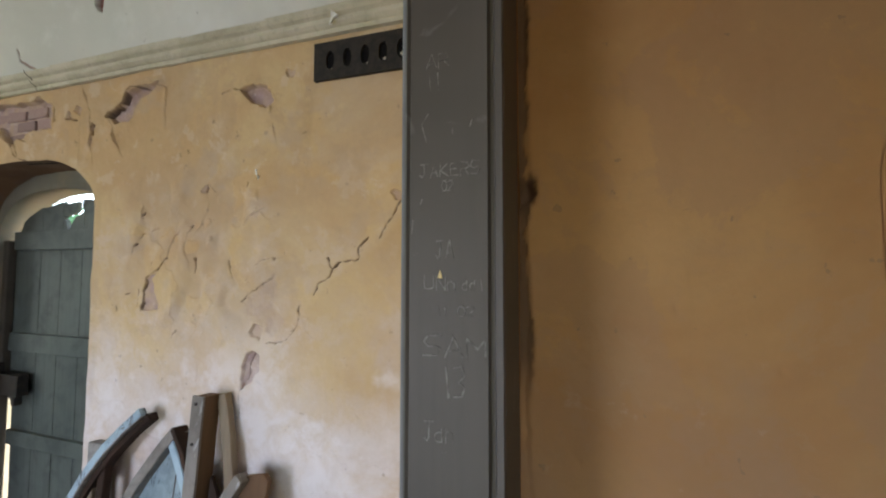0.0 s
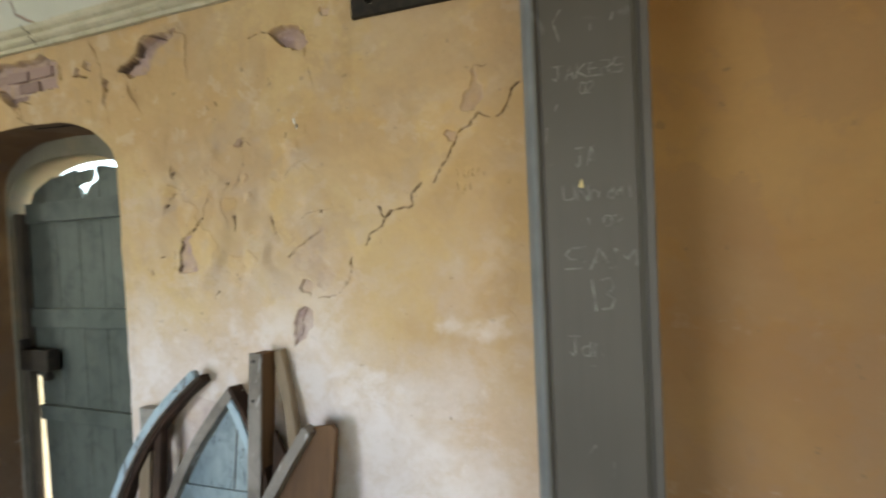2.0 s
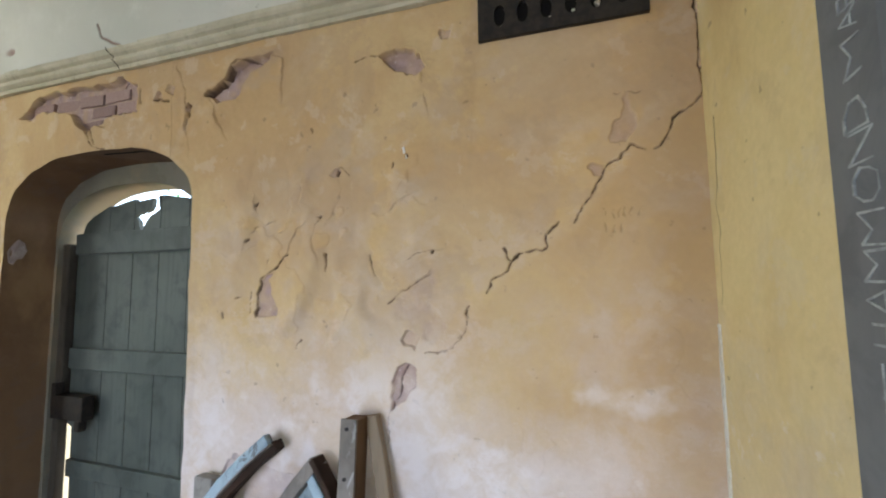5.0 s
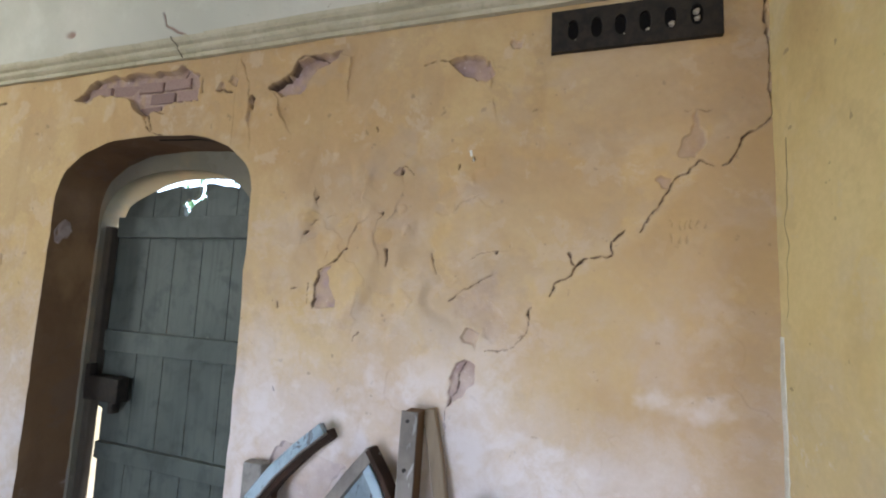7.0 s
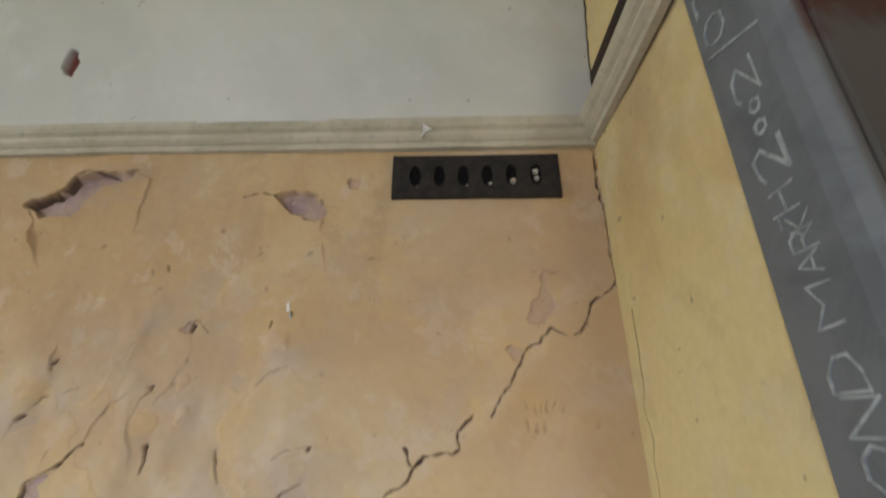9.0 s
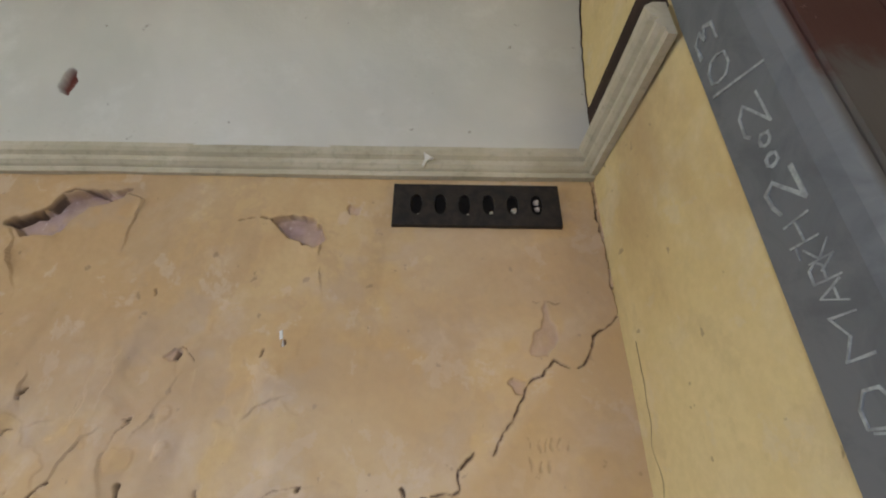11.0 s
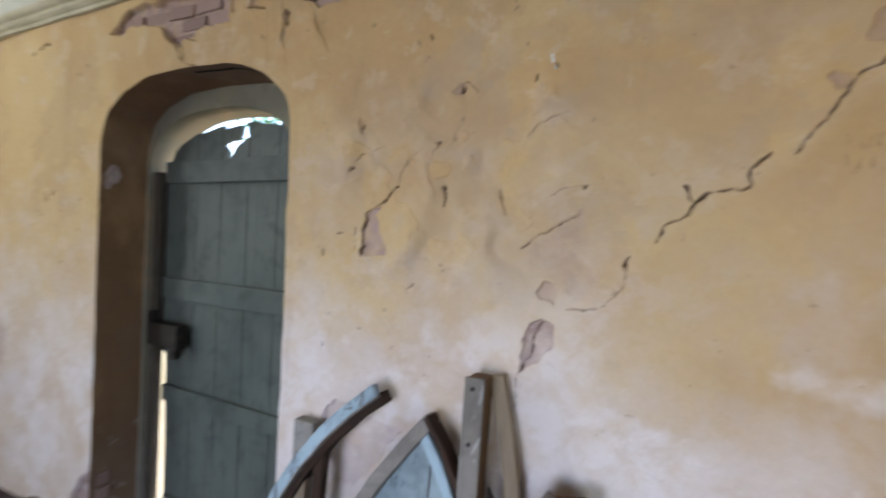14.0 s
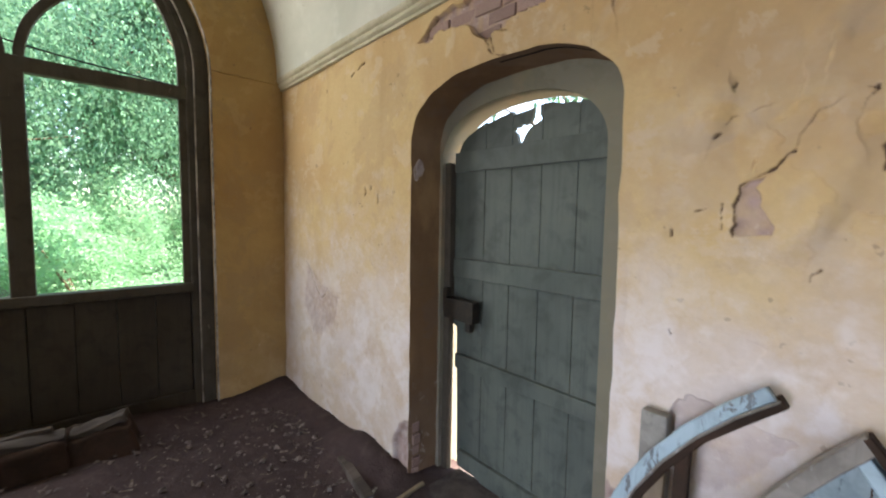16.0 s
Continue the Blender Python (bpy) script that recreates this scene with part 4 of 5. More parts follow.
def arch_frame(name, section, foot, spring, material, parent, steps=36, centre=MID):
    """A moulded frame swept up one side, over a round head and down the other."""
    stops = [("post", 1, z) for z in np.linspace(foot, spring, 14)] + [("head", a, 0) for a in np.linspace(0, math.pi, steps)[1:-1]] + [("post", -1, z) for z in np.linspace(spring, foot, 14)]
    verts, faces, n = [], [], len(section)
    for kind, a, z in stops:
        for half, x in section:
            if kind == "post":
                verts.append((x, centre + a * half, z))
            else:
                verts.append((x, centre + half * math.cos(a), spring + half * math.sin(a)))
    for k in range(len(stops) - 1):
        faces += [(k * n + i, k * n + (i + 1) % n, (k + 1) * n + (i + 1) % n, (k + 1) * n + i) for i in range(n)]
    ob = mesh_object(name, verts, faces, material, parent)
    me = ob.data
    bm = bmesh.new()
    bm.from_mesh(me)
    bmesh.ops.recalc_face_normals(bm, faces=bm.faces)
    bm.to_mesh(me)
    bm.free()
    return ob


door_frame = thing("arch_frame", "grey painted timber arch frame with names scratched into it", "door frame", (0, 0, 0))
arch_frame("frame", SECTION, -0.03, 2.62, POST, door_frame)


GLYPHS = {"J": "06 46|26 21 10 01", "A": "00 26 40|12 32", "K": "06 00|46 03 40", "E": "46 06 00 40|03 33", "R": "00 06 36 44 33 03|23 40",
          "S": "46 16 04 13 33 42 30 00", "0": "16 04 02 10 30 42 44 36 16", "2": "05 16 36 44 00 40", "3": "06 36 44 23|23 42 30 00",
          "1": "26 30", "I": "20 26", "U": "06 01 10 30 41 46", "N": "00 06 40 46", "D": "00 06 26 44 42 20 00", "M": "00 06 23 46 40",
          "H": "00 06|40 46|03 43", "-": "03 43", "/": "00 46", "T": "06 46|26 20", "n": "00 04|03 14 33 30", "a": "33 13 02 01 10 30|34 30"}
scrawler = random.Random(5)


def scrawl(letter, place, u0, u1, v0, v1, width, material):
    """One hand-drawn letter between u0 and u1 along the line and v0 and v1 across it."""
    verts, faces, depth = [], [], 0.0006
    for stroke in GLYPHS[letter].split("|"):
        pts = [Vector((u0 + (u1 - u0) * (int(p[0]) / 4 + scrawler.uniform(-0.05, 0.05)), v0 + (v1 - v0) * (int(p[1]) / 6 + scrawler.uniform(-0.05, 0.05)))) for p in stroke.split()]
        for a, b in zip(pts, pts[1:]):
            d = (b - a).normalized()
            w0, w1 = width * scrawler.uniform(0.35, 0.65), width * scrawler.uniform(0.35, 0.65)
            n, base = Vector((-d.y, d.x)), len(verts)
            a, b = a - d * width * 0.3, b + d * width * 0.3
            flat = [a + n * w0, b + n * w1, b - n * w1, a - n * w0]
            verts += [place(p.x, p.y, depth) for p in flat] + [place(p.x, p.y, -0.003) for p in flat]
            faces += [tuple(base + i for i in f) for f in ((0, 1, 2, 3), (7, 6, 5, 4), (0, 4, 5, 1), (1, 5, 6, 2), (2, 6, 7, 3), (3, 7, 4, 0))]
            depth += 0.00012
    return mesh_object("letter", verts, faces, material, door_frame)


PY, WXF = MID + 0.938, -0.0605


def on_south(u, v, d):
    return (u, PY - d, v)


def on_west(u, v, d):
    return (WXF - d, v, u)


for text, x0, x1, z0, z1, width in (("JAKERS", -0.010, 0.098, 1.838, 1.860, 0.0022), ("02", 0.030, 0.052, 1.812, 1.829, 0.0018), ("JA", 0.020, 0.054, 1.698, 1.728, 0.0026), ("UNn", -0.002, 0.060, 1.645, 1.668, 0.0022), ("aa1", 0.066, 0.104, 1.646, 1.668, 0.0020), ("11", 0.022, 0.042, 1.602, 1.616, 0.0018), ("02", 0.058, 0.088, 1.602, 1.618, 0.0018), ("SAM", -0.004, 0.110, 1.534, 1.567, 0.0028), ("13", 0.028, 0.073, 1.472, 1.518, 0.0030), ("Jan", 0.0, 0.056, 1.396, 1.427, 0.0020), ("11", 0.0, 0.03, 1.99, 2.02, 0.0018), ("AR", 0.0, 0.045, 2.03, 2.055, 0.0018)):
    step = (x1 - x0) / len(text)
    for k, letter in enumerate(text):
        lift = scrawler.uniform(-0.05, 0.05) * (z1 - z0)
        scrawl(letter, on_south, x0 + k * step + 0.1 * step, x0 + (k + 0.9) * step, z0 + lift, z1 + lift, width, CHALK)
for a, b in (((0.003, 1.900), (-0.006, 1.931)), ((-0.006, 1.931), (0.006, 1.95)), ((0.08, 1.92), (0.084, 1.932)), ((-0.004, 1.801), (-0.008, 1.79)), ((-0.024, 1.740), (-0.021, 1.765)), ((0.032, 1.378), (0.040, 1.379)), ((0.05, 1.91), (0.05, 1.92)), ((0.02, 1.23), (0.035, 1.25)), ((0.06, 1.20), (0.062, 1.225))):
    part("scratch", ribbon([a, b], 0.0022, PY - 0.0006, PY + 0.001, 0), CHALK, door_frame)
part("paint_drop", jitter(plate([(0.024, 1.665), (0.032, 1.664), (0.031, 1.672), (0.028, 1.679)], PY - 0.0012, PY + 0.001), 0.001, 90), LITYEL, door_frame, "drop of yellow limewash")
for letter, z0, z1, y0, y1, width in (("I", 1.385, 1.415, 0.67, 0.715, 0.0030), ("T", 1.415, 1.505, 0.665, 0.712, 0.0034), ("H", 1.528, 1.556, 0.672, 0.722, 0.0034), ("A", 1.566, 1.604, 0.676, 0.726, 0.0034), ("M", 1.612, 1.654, 0.676, 0.726, 0.0036), ("M", 1.662, 1.706, 0.680, 0.728, 0.0034), ("0", 1.722, 1.768, 0.682, 0.730, 0.0034), ("N", 1.776, 1.822, 0.686, 0.736, 0.0034), ("D", 1.826, 1.866, 0.692, 0.740, 0.0036), ("M", 1.902, 1.957, 0.692, 0.732, 0.0030), ("A", 1.968, 1.998, 0.694, 0.732, 0.0026), ("R", 2.002, 2.028, 0.690, 0.730, 0.0026), ("K", 2.030, 2.052, 0.688, 0.726, 0.0026), ("-", 2.042, 2.060, 0.732, 0.740, 0.0024), ("H", 2.062, 2.096, 0.694, 0.742, 0.0034), ("2", 2.118, 2.170, 0.688, 0.746, 0.0068), ("0", 2.190, 2.210, 0.703, 0.722, 0.0058), ("0", 2.228, 2.248, 0.700, 0.720, 0.0050), ("2", 2.258, 2.318, 0.690, 0.740, 0.0054), ("/", 2.352, 2.391, 0.657, 0.772, 0.0056), ("0", 2.405, 2.455, 0.712, 0.762, 0.0042), ("3", 2.485, 2.54, 0.715, 0.765, 0.0060)):
    scrawl(letter, on_west, z0, z1, y0, y1, width, PALECHALK)

# ---- porch beyond the arch: orange wall with its window ----
PW_C, PW_H, PW_SILL, PW_SPRING = 1.085, 0.28, 1.235, 1.83
ox, oz = np.meshgrid(np.arange(0.122, 1.8, 0.006), np.arange(-0.05, 3.02, 0.006))
orelief = 0.006 * fractal(ox, oz, 0.6, 301, 3) + 0.0014 * fractal(ox, oz, 0.1, 305, 4)
edge_gap = smoothstep(0.010, 0.003, ox - 0.138 - 0.006 * fractal(ox, oz, 0.05, 311, 3))
ragged = smoothstep(0.009, 0.004, ox - 0.139 - 0.011 * fractal(ox, oz, 0.07, 317, 4)) * smoothstep(1.35, 1.5, oz)
pit = smoothstep(1.1, 0.7, np.hypot((ox - 0.140) / 0.022, (oz - 1.868 - 0.4 * (ox - 0.140)) / 0.045) + 0.35 * fractal(ox, oz, 0.03, 315, 3))
orelief = orelief - 0.012 * edge_gap - 0.012 * ragged - 0.03 * pit
for bx, bz in ((0.238, 1.27), (0.25, 1.255), (0.30, 1.309), (0.631, 1.484), (0.45, 1.6), (0.36, 1.1), (0.55, 1.12), (0.50, 1.3)):
    orelief = orelief - 0.005 * np.exp(-((ox - bx) / 0.006) ** 2 - ((oz - bz) / 0.012) ** 2)
# Shade at the porch wall's lower right, put into the colour.
low_shade = 0.7 * smoothstep(-0.05, 0.3, 0.5 * (ox - 0.55) + 1.05 - oz + 0.14 * fractal(ox, oz, 0.3, 331, 5, 0.6)) * smoothstep(0.25, 0.7, ox)
cx, cz = (ox[:-1, :-1] + ox[1:, 1:]) / 2, (oz[:-1, :-1] + oz[1:, 1:]) / 2
PORCH_ARCH = [(PW_C + PW_H * math.cos(a), PW_SPRING + PW_H * 1.05 * math.sin(a)) for a in np.linspace(math.pi, 0, 24)]
PORCH_HOLE = [(PW_C - PW_H, PW_SILL - 0.03)] + PORCH_ARCH + [(PW_C + PW_H, PW_SILL - 0.03)]
# Hole, ragged edge and low shade all darken the wall's colour.
wall_porch = sheet("wall_porch_north", np.stack([ox, OY - orelief, oz], -1), ox.shape[0], ox.shape[1], ~inside(cx, cz, PORCH_HOLE), {"bare": 0.0 * ox, "dirt_shade": np.maximum(np.maximum(0.9 * pit, 0.8 * ragged), low_shade)}, ORANGE)
structure(wall_porch, "orange limewashed porch wall, patchy and stained")
v1, f1 = tunnel(PORCH_HOLE, OY - 0.004, 1.32, 3)
mesh_object("window_reveal", v1, f1, ORANGE, wall_porch, True)
UPPER = [(PW_C - PW_H, PW_SILL - 0.02)] + PORCH_ARCH + [(PW_C + PW_H, PW_SILL - 0.02)]
v1, f1 = between([(PW_C + (x - PW_C) * 1.03, z + (0.008 if z > PW_SPRING else 0)) for x, z in UPPER], UPPER, OY - 0.005)
mesh_object("window_lip", v1, f1, ORANGE, wall_porch)
part("window_apron", box(bmesh.new(), PW_C - PW_H - 0.01, PW_C + PW_H + 0.01, OY + 0.13, OY + 0.40, -0.05, PW_SILL - 0.035), ORANGE, wall_porch)
bm = box(bmesh.new(), PW_C - PW_H, PW_C + PW_H, OY - 0.004, 1.33, PW_SILL - 0.04, PW_SILL, 0.006)
bmesh.ops.subdivide_edges(bm, edges=bm.edges, cuts=10, use_grid_fill=True)
window_sill = part("window_sill", jitter(bm, 0.014, 16), SILL, wall_porch, "flaking white window sill")
porch_window = structure(new("window_2"), "small round-headed timber window with a loose casement")
PF = [(PW_C - 0.24, PW_SILL)] + [(PW_C + 0.25 * math.cos(a), PW_SPRING + 0.26 * math.sin(a)) for a in np.linspace(math.pi, 0, 20)] + [(PW_C + 0.24, PW_SILL)]
part("window_frame", ribbon(PF, 0.05, 1.22, 1.29, 0.002), DARKWOOD, porch_window)
part("transom", boxed(PW_C - 0.24, PW_C + 0.24, 1.22, 1.28, 1.846, 1.876), DARKWOOD, porch_window)
part("bottom_rail", boxed(PW_C - 0.24, PW_C + 0.24, 1.22, 1.28, PW_SILL - 0.01, PW_SILL + 0.022), DARKWOOD, porch_window)
part("casement_stile", ribbon([(1.20, 1.235), (1.235, 1.50), (1.26, 1.80)], 0.035, 1.19, 1.215), DARKWOOD, porch_window)
for name, x0, x1, y0, y1, z0, z1 in (("wall_porch_north_rest", 1.79, 3.3, OY, OY + 0.4, -0.1, 3.1), ("wall_porch_east", 3.1, 3.3, -2.2, OY, -0.1, 3.1), ("ceiling_porch", 0.122, 3.3, -2.3, 1.35, 3.0, 3.15)):
    structure(part(name, box(bmesh.new(), x0, x1, y0, y1, z0, z1), ORANGE), "plain orange limewashed porch wall" if "wall" in name else "plain porch ceiling")
# Unseen opening in the porch's south wall, added for the fill lamp.
PS = shoulder_arch(0.22, 1.25, -0.05, 1.9, 2.2)
v1, f1 = wall_round(PS, 0.122, 3.3, 3.1)
structure(mesh_object("wall_porch_south", [(x, -1.78, z) for x, z in v1], f1, ORANGE), "plain orange limewashed porch wall")

# ---- west window: arched timber frame, transom, mullion, bowed tracery, boarded foot ----
window = structure(new("window_1"), "wide arched timber window with no glass, boarded at its foot")
arch_frame("window_frame", [(1.09, -4.965), (1.00, -4.965), (0.985, -4.975), (0.985, -5.06), (1.09, -5.06)], -0.03, 2.62, FRAMEWOOD, window)
arch_frame("window_bead", [(0.985, -4.990), (0.945, -4.990), (0.935, -4.998), (0.935, -5.05), (0.985, -5.05)], -0.03, 2.62, FRAMEWOOD, window)
arch_frame("sash_edge", [(0.935, -5.005), (0.888, -5.005), (0.888, -5.045), (0.935, -5.045)], 0.93, 2.62, FRAMEWOOD, window)
# Lit rims of frame and wall, drawn as two pale beads.
arch_frame("paint_edge", [(0.991, -4.961), (0.982, -4.961), (0.982, -4.973), (0.991, -4.973)], 0.0, 2.62, LITEDGE, window)
arch_frame("plaster_edge", [(1.094, -4.904), (1.083, -4.907), (1.083, -4.93), (1.094, -4.93)], 0.0, 2.62, LITEDGE, window)
part("transom", turned(boxed(MID - 0.94, MID + 0.94, -5.06, -4.985, 2.405, 2.50, 0.008), SWAP), FRAMEWOOD, window)
part("mullion", turned(boxed(MID - 0.060, MID + 0.060, -5.05, -4.985, 0.95, 2.42, 0.010), SWAP), FRAMEWOOD, window)
part("sill_rail", turned(boxed(MID - 0.94, MID + 0.94, -5.07, -4.965, 0.925, 0.995, 0.01), SWAP), FRAMEWOOD, window)
for side in (1, -1):
    c, rad = MID + side * 0.66, 0.62
    bow = [(c - side * rad * math.cos(a), 2.47 + rad * math.sin(a)) for a in np.linspace(0.03, 1.42, 18)]
    part("tracery", turned(ribbon(bow, 0.052, -5.045, -4.995, 0.004), SWAP), FRAMEWOOD, window)
    for k in range(4):
        y = MID + side * (0.118 + k * 0.232)
        part("foot_board", turned(boxed(y - 0.1145, y + 0.1145, -5.045, -5.02 + 0.004 * (k % 2), -0.02, 0.93, 0.004), SWAP), PANELWOOD, window)
# Unseen sheet, added to block light through the gaps between foot boards.
part("foot_light_stop", turned(boxed(MID - 0.97, MID + 0.97, -5.062, -5.046, -0.02, 0.93, 0), SWAP), PANELWOOD, window)
part("foot_rail", turned(boxed(MID - 0.94, MID + 0.94, -5.03, -4.99, 0.0, 0.12, 0.006), SWAP), PANELWOOD, window)

# ---- plank door in the north doorway ----
door = thing("plank_door", "grey-green ledged plank door standing ajar with a broken top", "door", (-2.0, 1.575, 0.03), m=pose(-2.0, 1.575, 0.03, 0, 0, -1.5))


def head(x):
    """Height of the door's arched top at x, counted from its hinge side."""
    u = (x + 0.505) / 0.52
    return 1.795 + 0.275 * max(0.0, 1 - abs(u) ** 2.4) ** (1 / 2.0)


edges = [-1.055, -0.80, -0.615, -0.43, -0.235, -0.01]
for k, (a, b) in enumerate(zip(edges, edges[1:])):
    a, b = a + 0.0025, b - 0.0025
    if k == 0:
        outline = [(a + 0.065, 0.02), (b, -0.01), (b, head(b)), (a + 0.12, head(a + 0.14)), (a + 0.07, head(a + 0.10)), (a, 1.795), (a, 0.88), (a + 0.045, 0.86), (a + 0.052, 0.60), (a + 0.060, 0.35)]
    elif k == 2:
        top = head(-0.5)
        outline = [(a, -0.03), (b, -0.04), (b, head(b) - 0.01), (-0.450, top - 0.012), (-0.446, 2.01), (-0.436, 1.990), (-0.47, 1.972), (-0.505, 1.958), (-0.528, 1.935), (-0.548, 1.905), (-0.562, 1.872), (-0.578, 1.905), (-0.585, 1.938), (-0.611, 1.958), (-0.600, 1.972), (-0.575, 1.970), (-0.560, 1.985), (-0.540, 1.975), (-0.505, 1.988), (-0.492, 2.01), (-0.488, top - 0.02), (a, head(a) - 0.03)]
    else:
        xs2 = np.linspace(b, a, 5)
        outline = [(a, -0.035), (b, -0.04)] + [(x, head(x) - 0.012 * (k % 2) + random.uniform(-0.006, 0.006)) for x in xs2]
    part("plank", plate(outline, 0.0, 0.022, 0.0), DOORPAINT, door)
for z0, z1, lx in ((1.772, 1.885, -1.02), (1.165, 1.275, -1.02), (0.62, 0.705, -0.995), (0.02, 0.12, -0.96)):
    part("ledge", jitter(boxed(lx, -0.02, -0.026, 0.0, z0, z1, 0.005), 0.002, 20), DOORPAINT, door)
lock = part("lock", boxed(-1.035, -0.795, -0.085, -0.027, 0.925, 1.045, 0.006), IRON, door, "black iron box lock")
part("latch", boxed(-1.055, -1.02, -0.075, -0.035, 0.96, 1.10, 0.004), IRON, lock)
part("knob", turned(boxed(-0.02, 0.02, -0.02, 0.02, -0.035, 0.02, 0.01), Matrix.Translation((-0.84, -0.06, 0.905))), IRON, lock)
part("jamb", boxed(-1.098, -1.030, -0.046, -0.004, -0.05, 1.83, 0.006), FRAMEWOOD, None)
bpy.data.objects["jamb"].matrix_world = door.matrix_world.copy()
structure(bpy.data.objects["jamb"], "weathered timber jamb of the doorway").name = "trim_door_jamb"

# ---- vent grille ----
grille = thing("vent_grille", "black cast-iron wall vent with six rounded slots, cobwebbed", "vent", (-0.452, NY - 0.012, 2.4925))
bm = bmesh.new()
W, H = 0.259, 0.0745


def quad(bm, *pts):
    bm.faces.new([bm.verts.new(p) for p in pts])


slots = [-0.187 + 0.0745 * k for k in range(6)]
lines = [-W] + [(a + b) / 2 for a, b in zip(slots, slots[1:])] + [W]
for s, l, rr in zip(slots, lines, lines[1:]):
    hole_pts = [(s + 0.018 * math.cos(a), (0.036 if math.sin(a) > 0 else -0.036) * abs(math.sin(a)) ** 0.8) for a in np.linspace(0, 2 * math.pi, 17)[:-1]]
    rim = []
    for k, (hx, hz) in enumerate(hole_pts):
        a = 2 * math.pi * k / 16
        c, d = math.cos(a), math.sin(a)
        e = 1 / max(abs(c), abs(d))
        rim.append(((s + (rr - s) * c * e) if c > 0 else (s - (s - l) * -c * e * -1 * -1), H * d * e))
    for k in range(16):
        j = (k + 1) % 16
        quad(bm, (rim[k][0], -0.006, rim[k][1]), (rim[j][0], -0.006, rim[j][1]), (hole_pts[j][0], -0.006, hole_pts[j][1]), (hole_pts[k][0], -0.006, hole_pts[k][1]))
        quad(bm, (hole_pts[k][0], -0.006, hole_pts[k][1]), (hole_pts[j][0], -0.006, hole_pts[j][1]), (hole_pts[j][0], 0.006, hole_pts[j][1]), (hole_pts[k][0], 0.006, hole_pts[k][1]))
for a, b in (((-W, -H), (W, -H)), ((W, -H), (W, H)), ((W, H), (-W, H)), ((-W, H), (-W, -H))):
    quad(bm, (a[0], -0.006, a[1]), (b[0], -0.006, b[1]), (b[0], 0.012, b[1]), (a[0], 0.012, a[1]))
part("face_plate", bm, IRON, grille)
# Black sheet in place of the shade behind the slots.
part("backing", boxed(-W + 0.002, W - 0.002, 0.007, 0.010, -H + 0.002, H - 0.002, 0), CAVITYSHADE, grille)
for s, dz, size in ((slots[3] + 0.008, -0.028, 0.008), (slots[4] + 0.004, -0.020, 0.011), (slots[5], 0.012, 0.011), (slots[5] + 0.002, -0.012, 0.010), (slots[0] + 0.005, -0.034, 0.005), (slots[2] + 0.01, -0.034, 0.006)):
    bm = bmesh.new()
    bmesh.ops.create_icosphere(bm, subdivisions=2, radius=size)
    part("cobweb", turned(jitter(bm, 0.006, 60), Matrix.Translation((s, 0.0, dz))), COBWEB, grille)

# ---- broken woodwork leaning on the north wall ----
def leaning(top_y, top_z, degrees):
    return pose(0, top_y, top_z, -degrees, 0, 0) @ Matrix.Translation((0, 0, -top_z))


rib = thing("curved_rib", "pale blue curved timber rib, broken off, leaning on the wall", "broken timber", m=leaning(1.255, 1.09, 7))
RIB = [(-1.452, 1.095), (-1.54, 1.022), (-1.63, 0.93), (-1.715, 0.82), (-1.785, 0.70), (-1.84, 0.57), (-1.885, 0.40), (-1.925, 0.20), (-1.95, 0.0)]
part("painted_face", jitter(ribbon(RIB, 0.038, -0.035, -0.005), 0.004, 30), BLUEWOOD, rib, "flaking pale blue paint")
part("core", jitter(ribbon([(x + 0.024, z - 0.018) for x, z in RIB], 0.034, -0.02, 0.03), 0.004, 30), DARKWOOD, rib)
part("moulding", ribbon([(x + 0.018, z - 0.014) for x, z in RIB], 0.007, -0.045, -0.02), GREYWOOD, rib)

panel = thing("pointed_panel", "blue-grey pointed timber panel with a raised frame, leaning on the wall", "timber panel", m=leaning(1.262, 1.05, 8))
LEFT = [(-1.275, 1.052), (-1.345, 0.965), (-1.43, 0.85), (-1.505, 0.715), (-1.545, 0.62), (-1.56, 0.45), (-1.57, 0.0)]
RIGHT = [(-1.275, 1.052), (-1.215, 0.975), (-1.155, 0.875), (-1.10, 0.755), (-1.075, 0.66), (-1.06, 0.45), (-1.05, 0.0)]
part("board", plate([(x + 0.01, z - 0.02) for x, z in LEFT] + [(x - 0.01, z - 0.02 if z > 0 else -0.02) for x, z in RIGHT[:0:-1]], -0.005, 0.018), PANELBLUE, panel)
part("frame_bar", jitter(ribbon([(x + 0.012, z - 0.012) for x, z in LEFT], 0.042, -0.045, 0.02), 0.004, 28), GREYWOOD, panel, "brown-grey weathered edge")
part("frame_bar", jitter(ribbon([(x - 0.026, z - 0.03) for x, z in RIGHT], 0.030, -0.040, 0.01), 0.004, 28), BLUEWOOD, panel)
part("rim", ribbon([(x - 0.002, z - 0.004) for x, z in RIGHT], 0.020, -0.046, 0.02), DARKWOOD, panel)
part("seam", boxed(-1.262, -1.258, -0.007, -0.004, 0.0, 0.93, 0), DARKWOOD, panel)
part("cross_rail", jitter(boxed(-1.53, -1.09, -0.016, -0.004, 0.50, 0.66, 0.003), 0.002, 20), PANELBLUE, panel)

stud = thing("timber_stud", "grey-faced timber stud with a brown sawn side, leaning upright", "timber", m=leaning(1.268, 1.19, 5))
part("body", boxed(-1.150, -1.098, -0.065, 0.01, 0.0, 1.192, 0.004), BROWNWOOD, stud)
part("painted_face", jitter(boxed(-1.154, -1.098, -0.073, -0.062, 0.0, 1.194, 0.002), 0.001, 30), GREYWOOD, stud, "grey painted face")
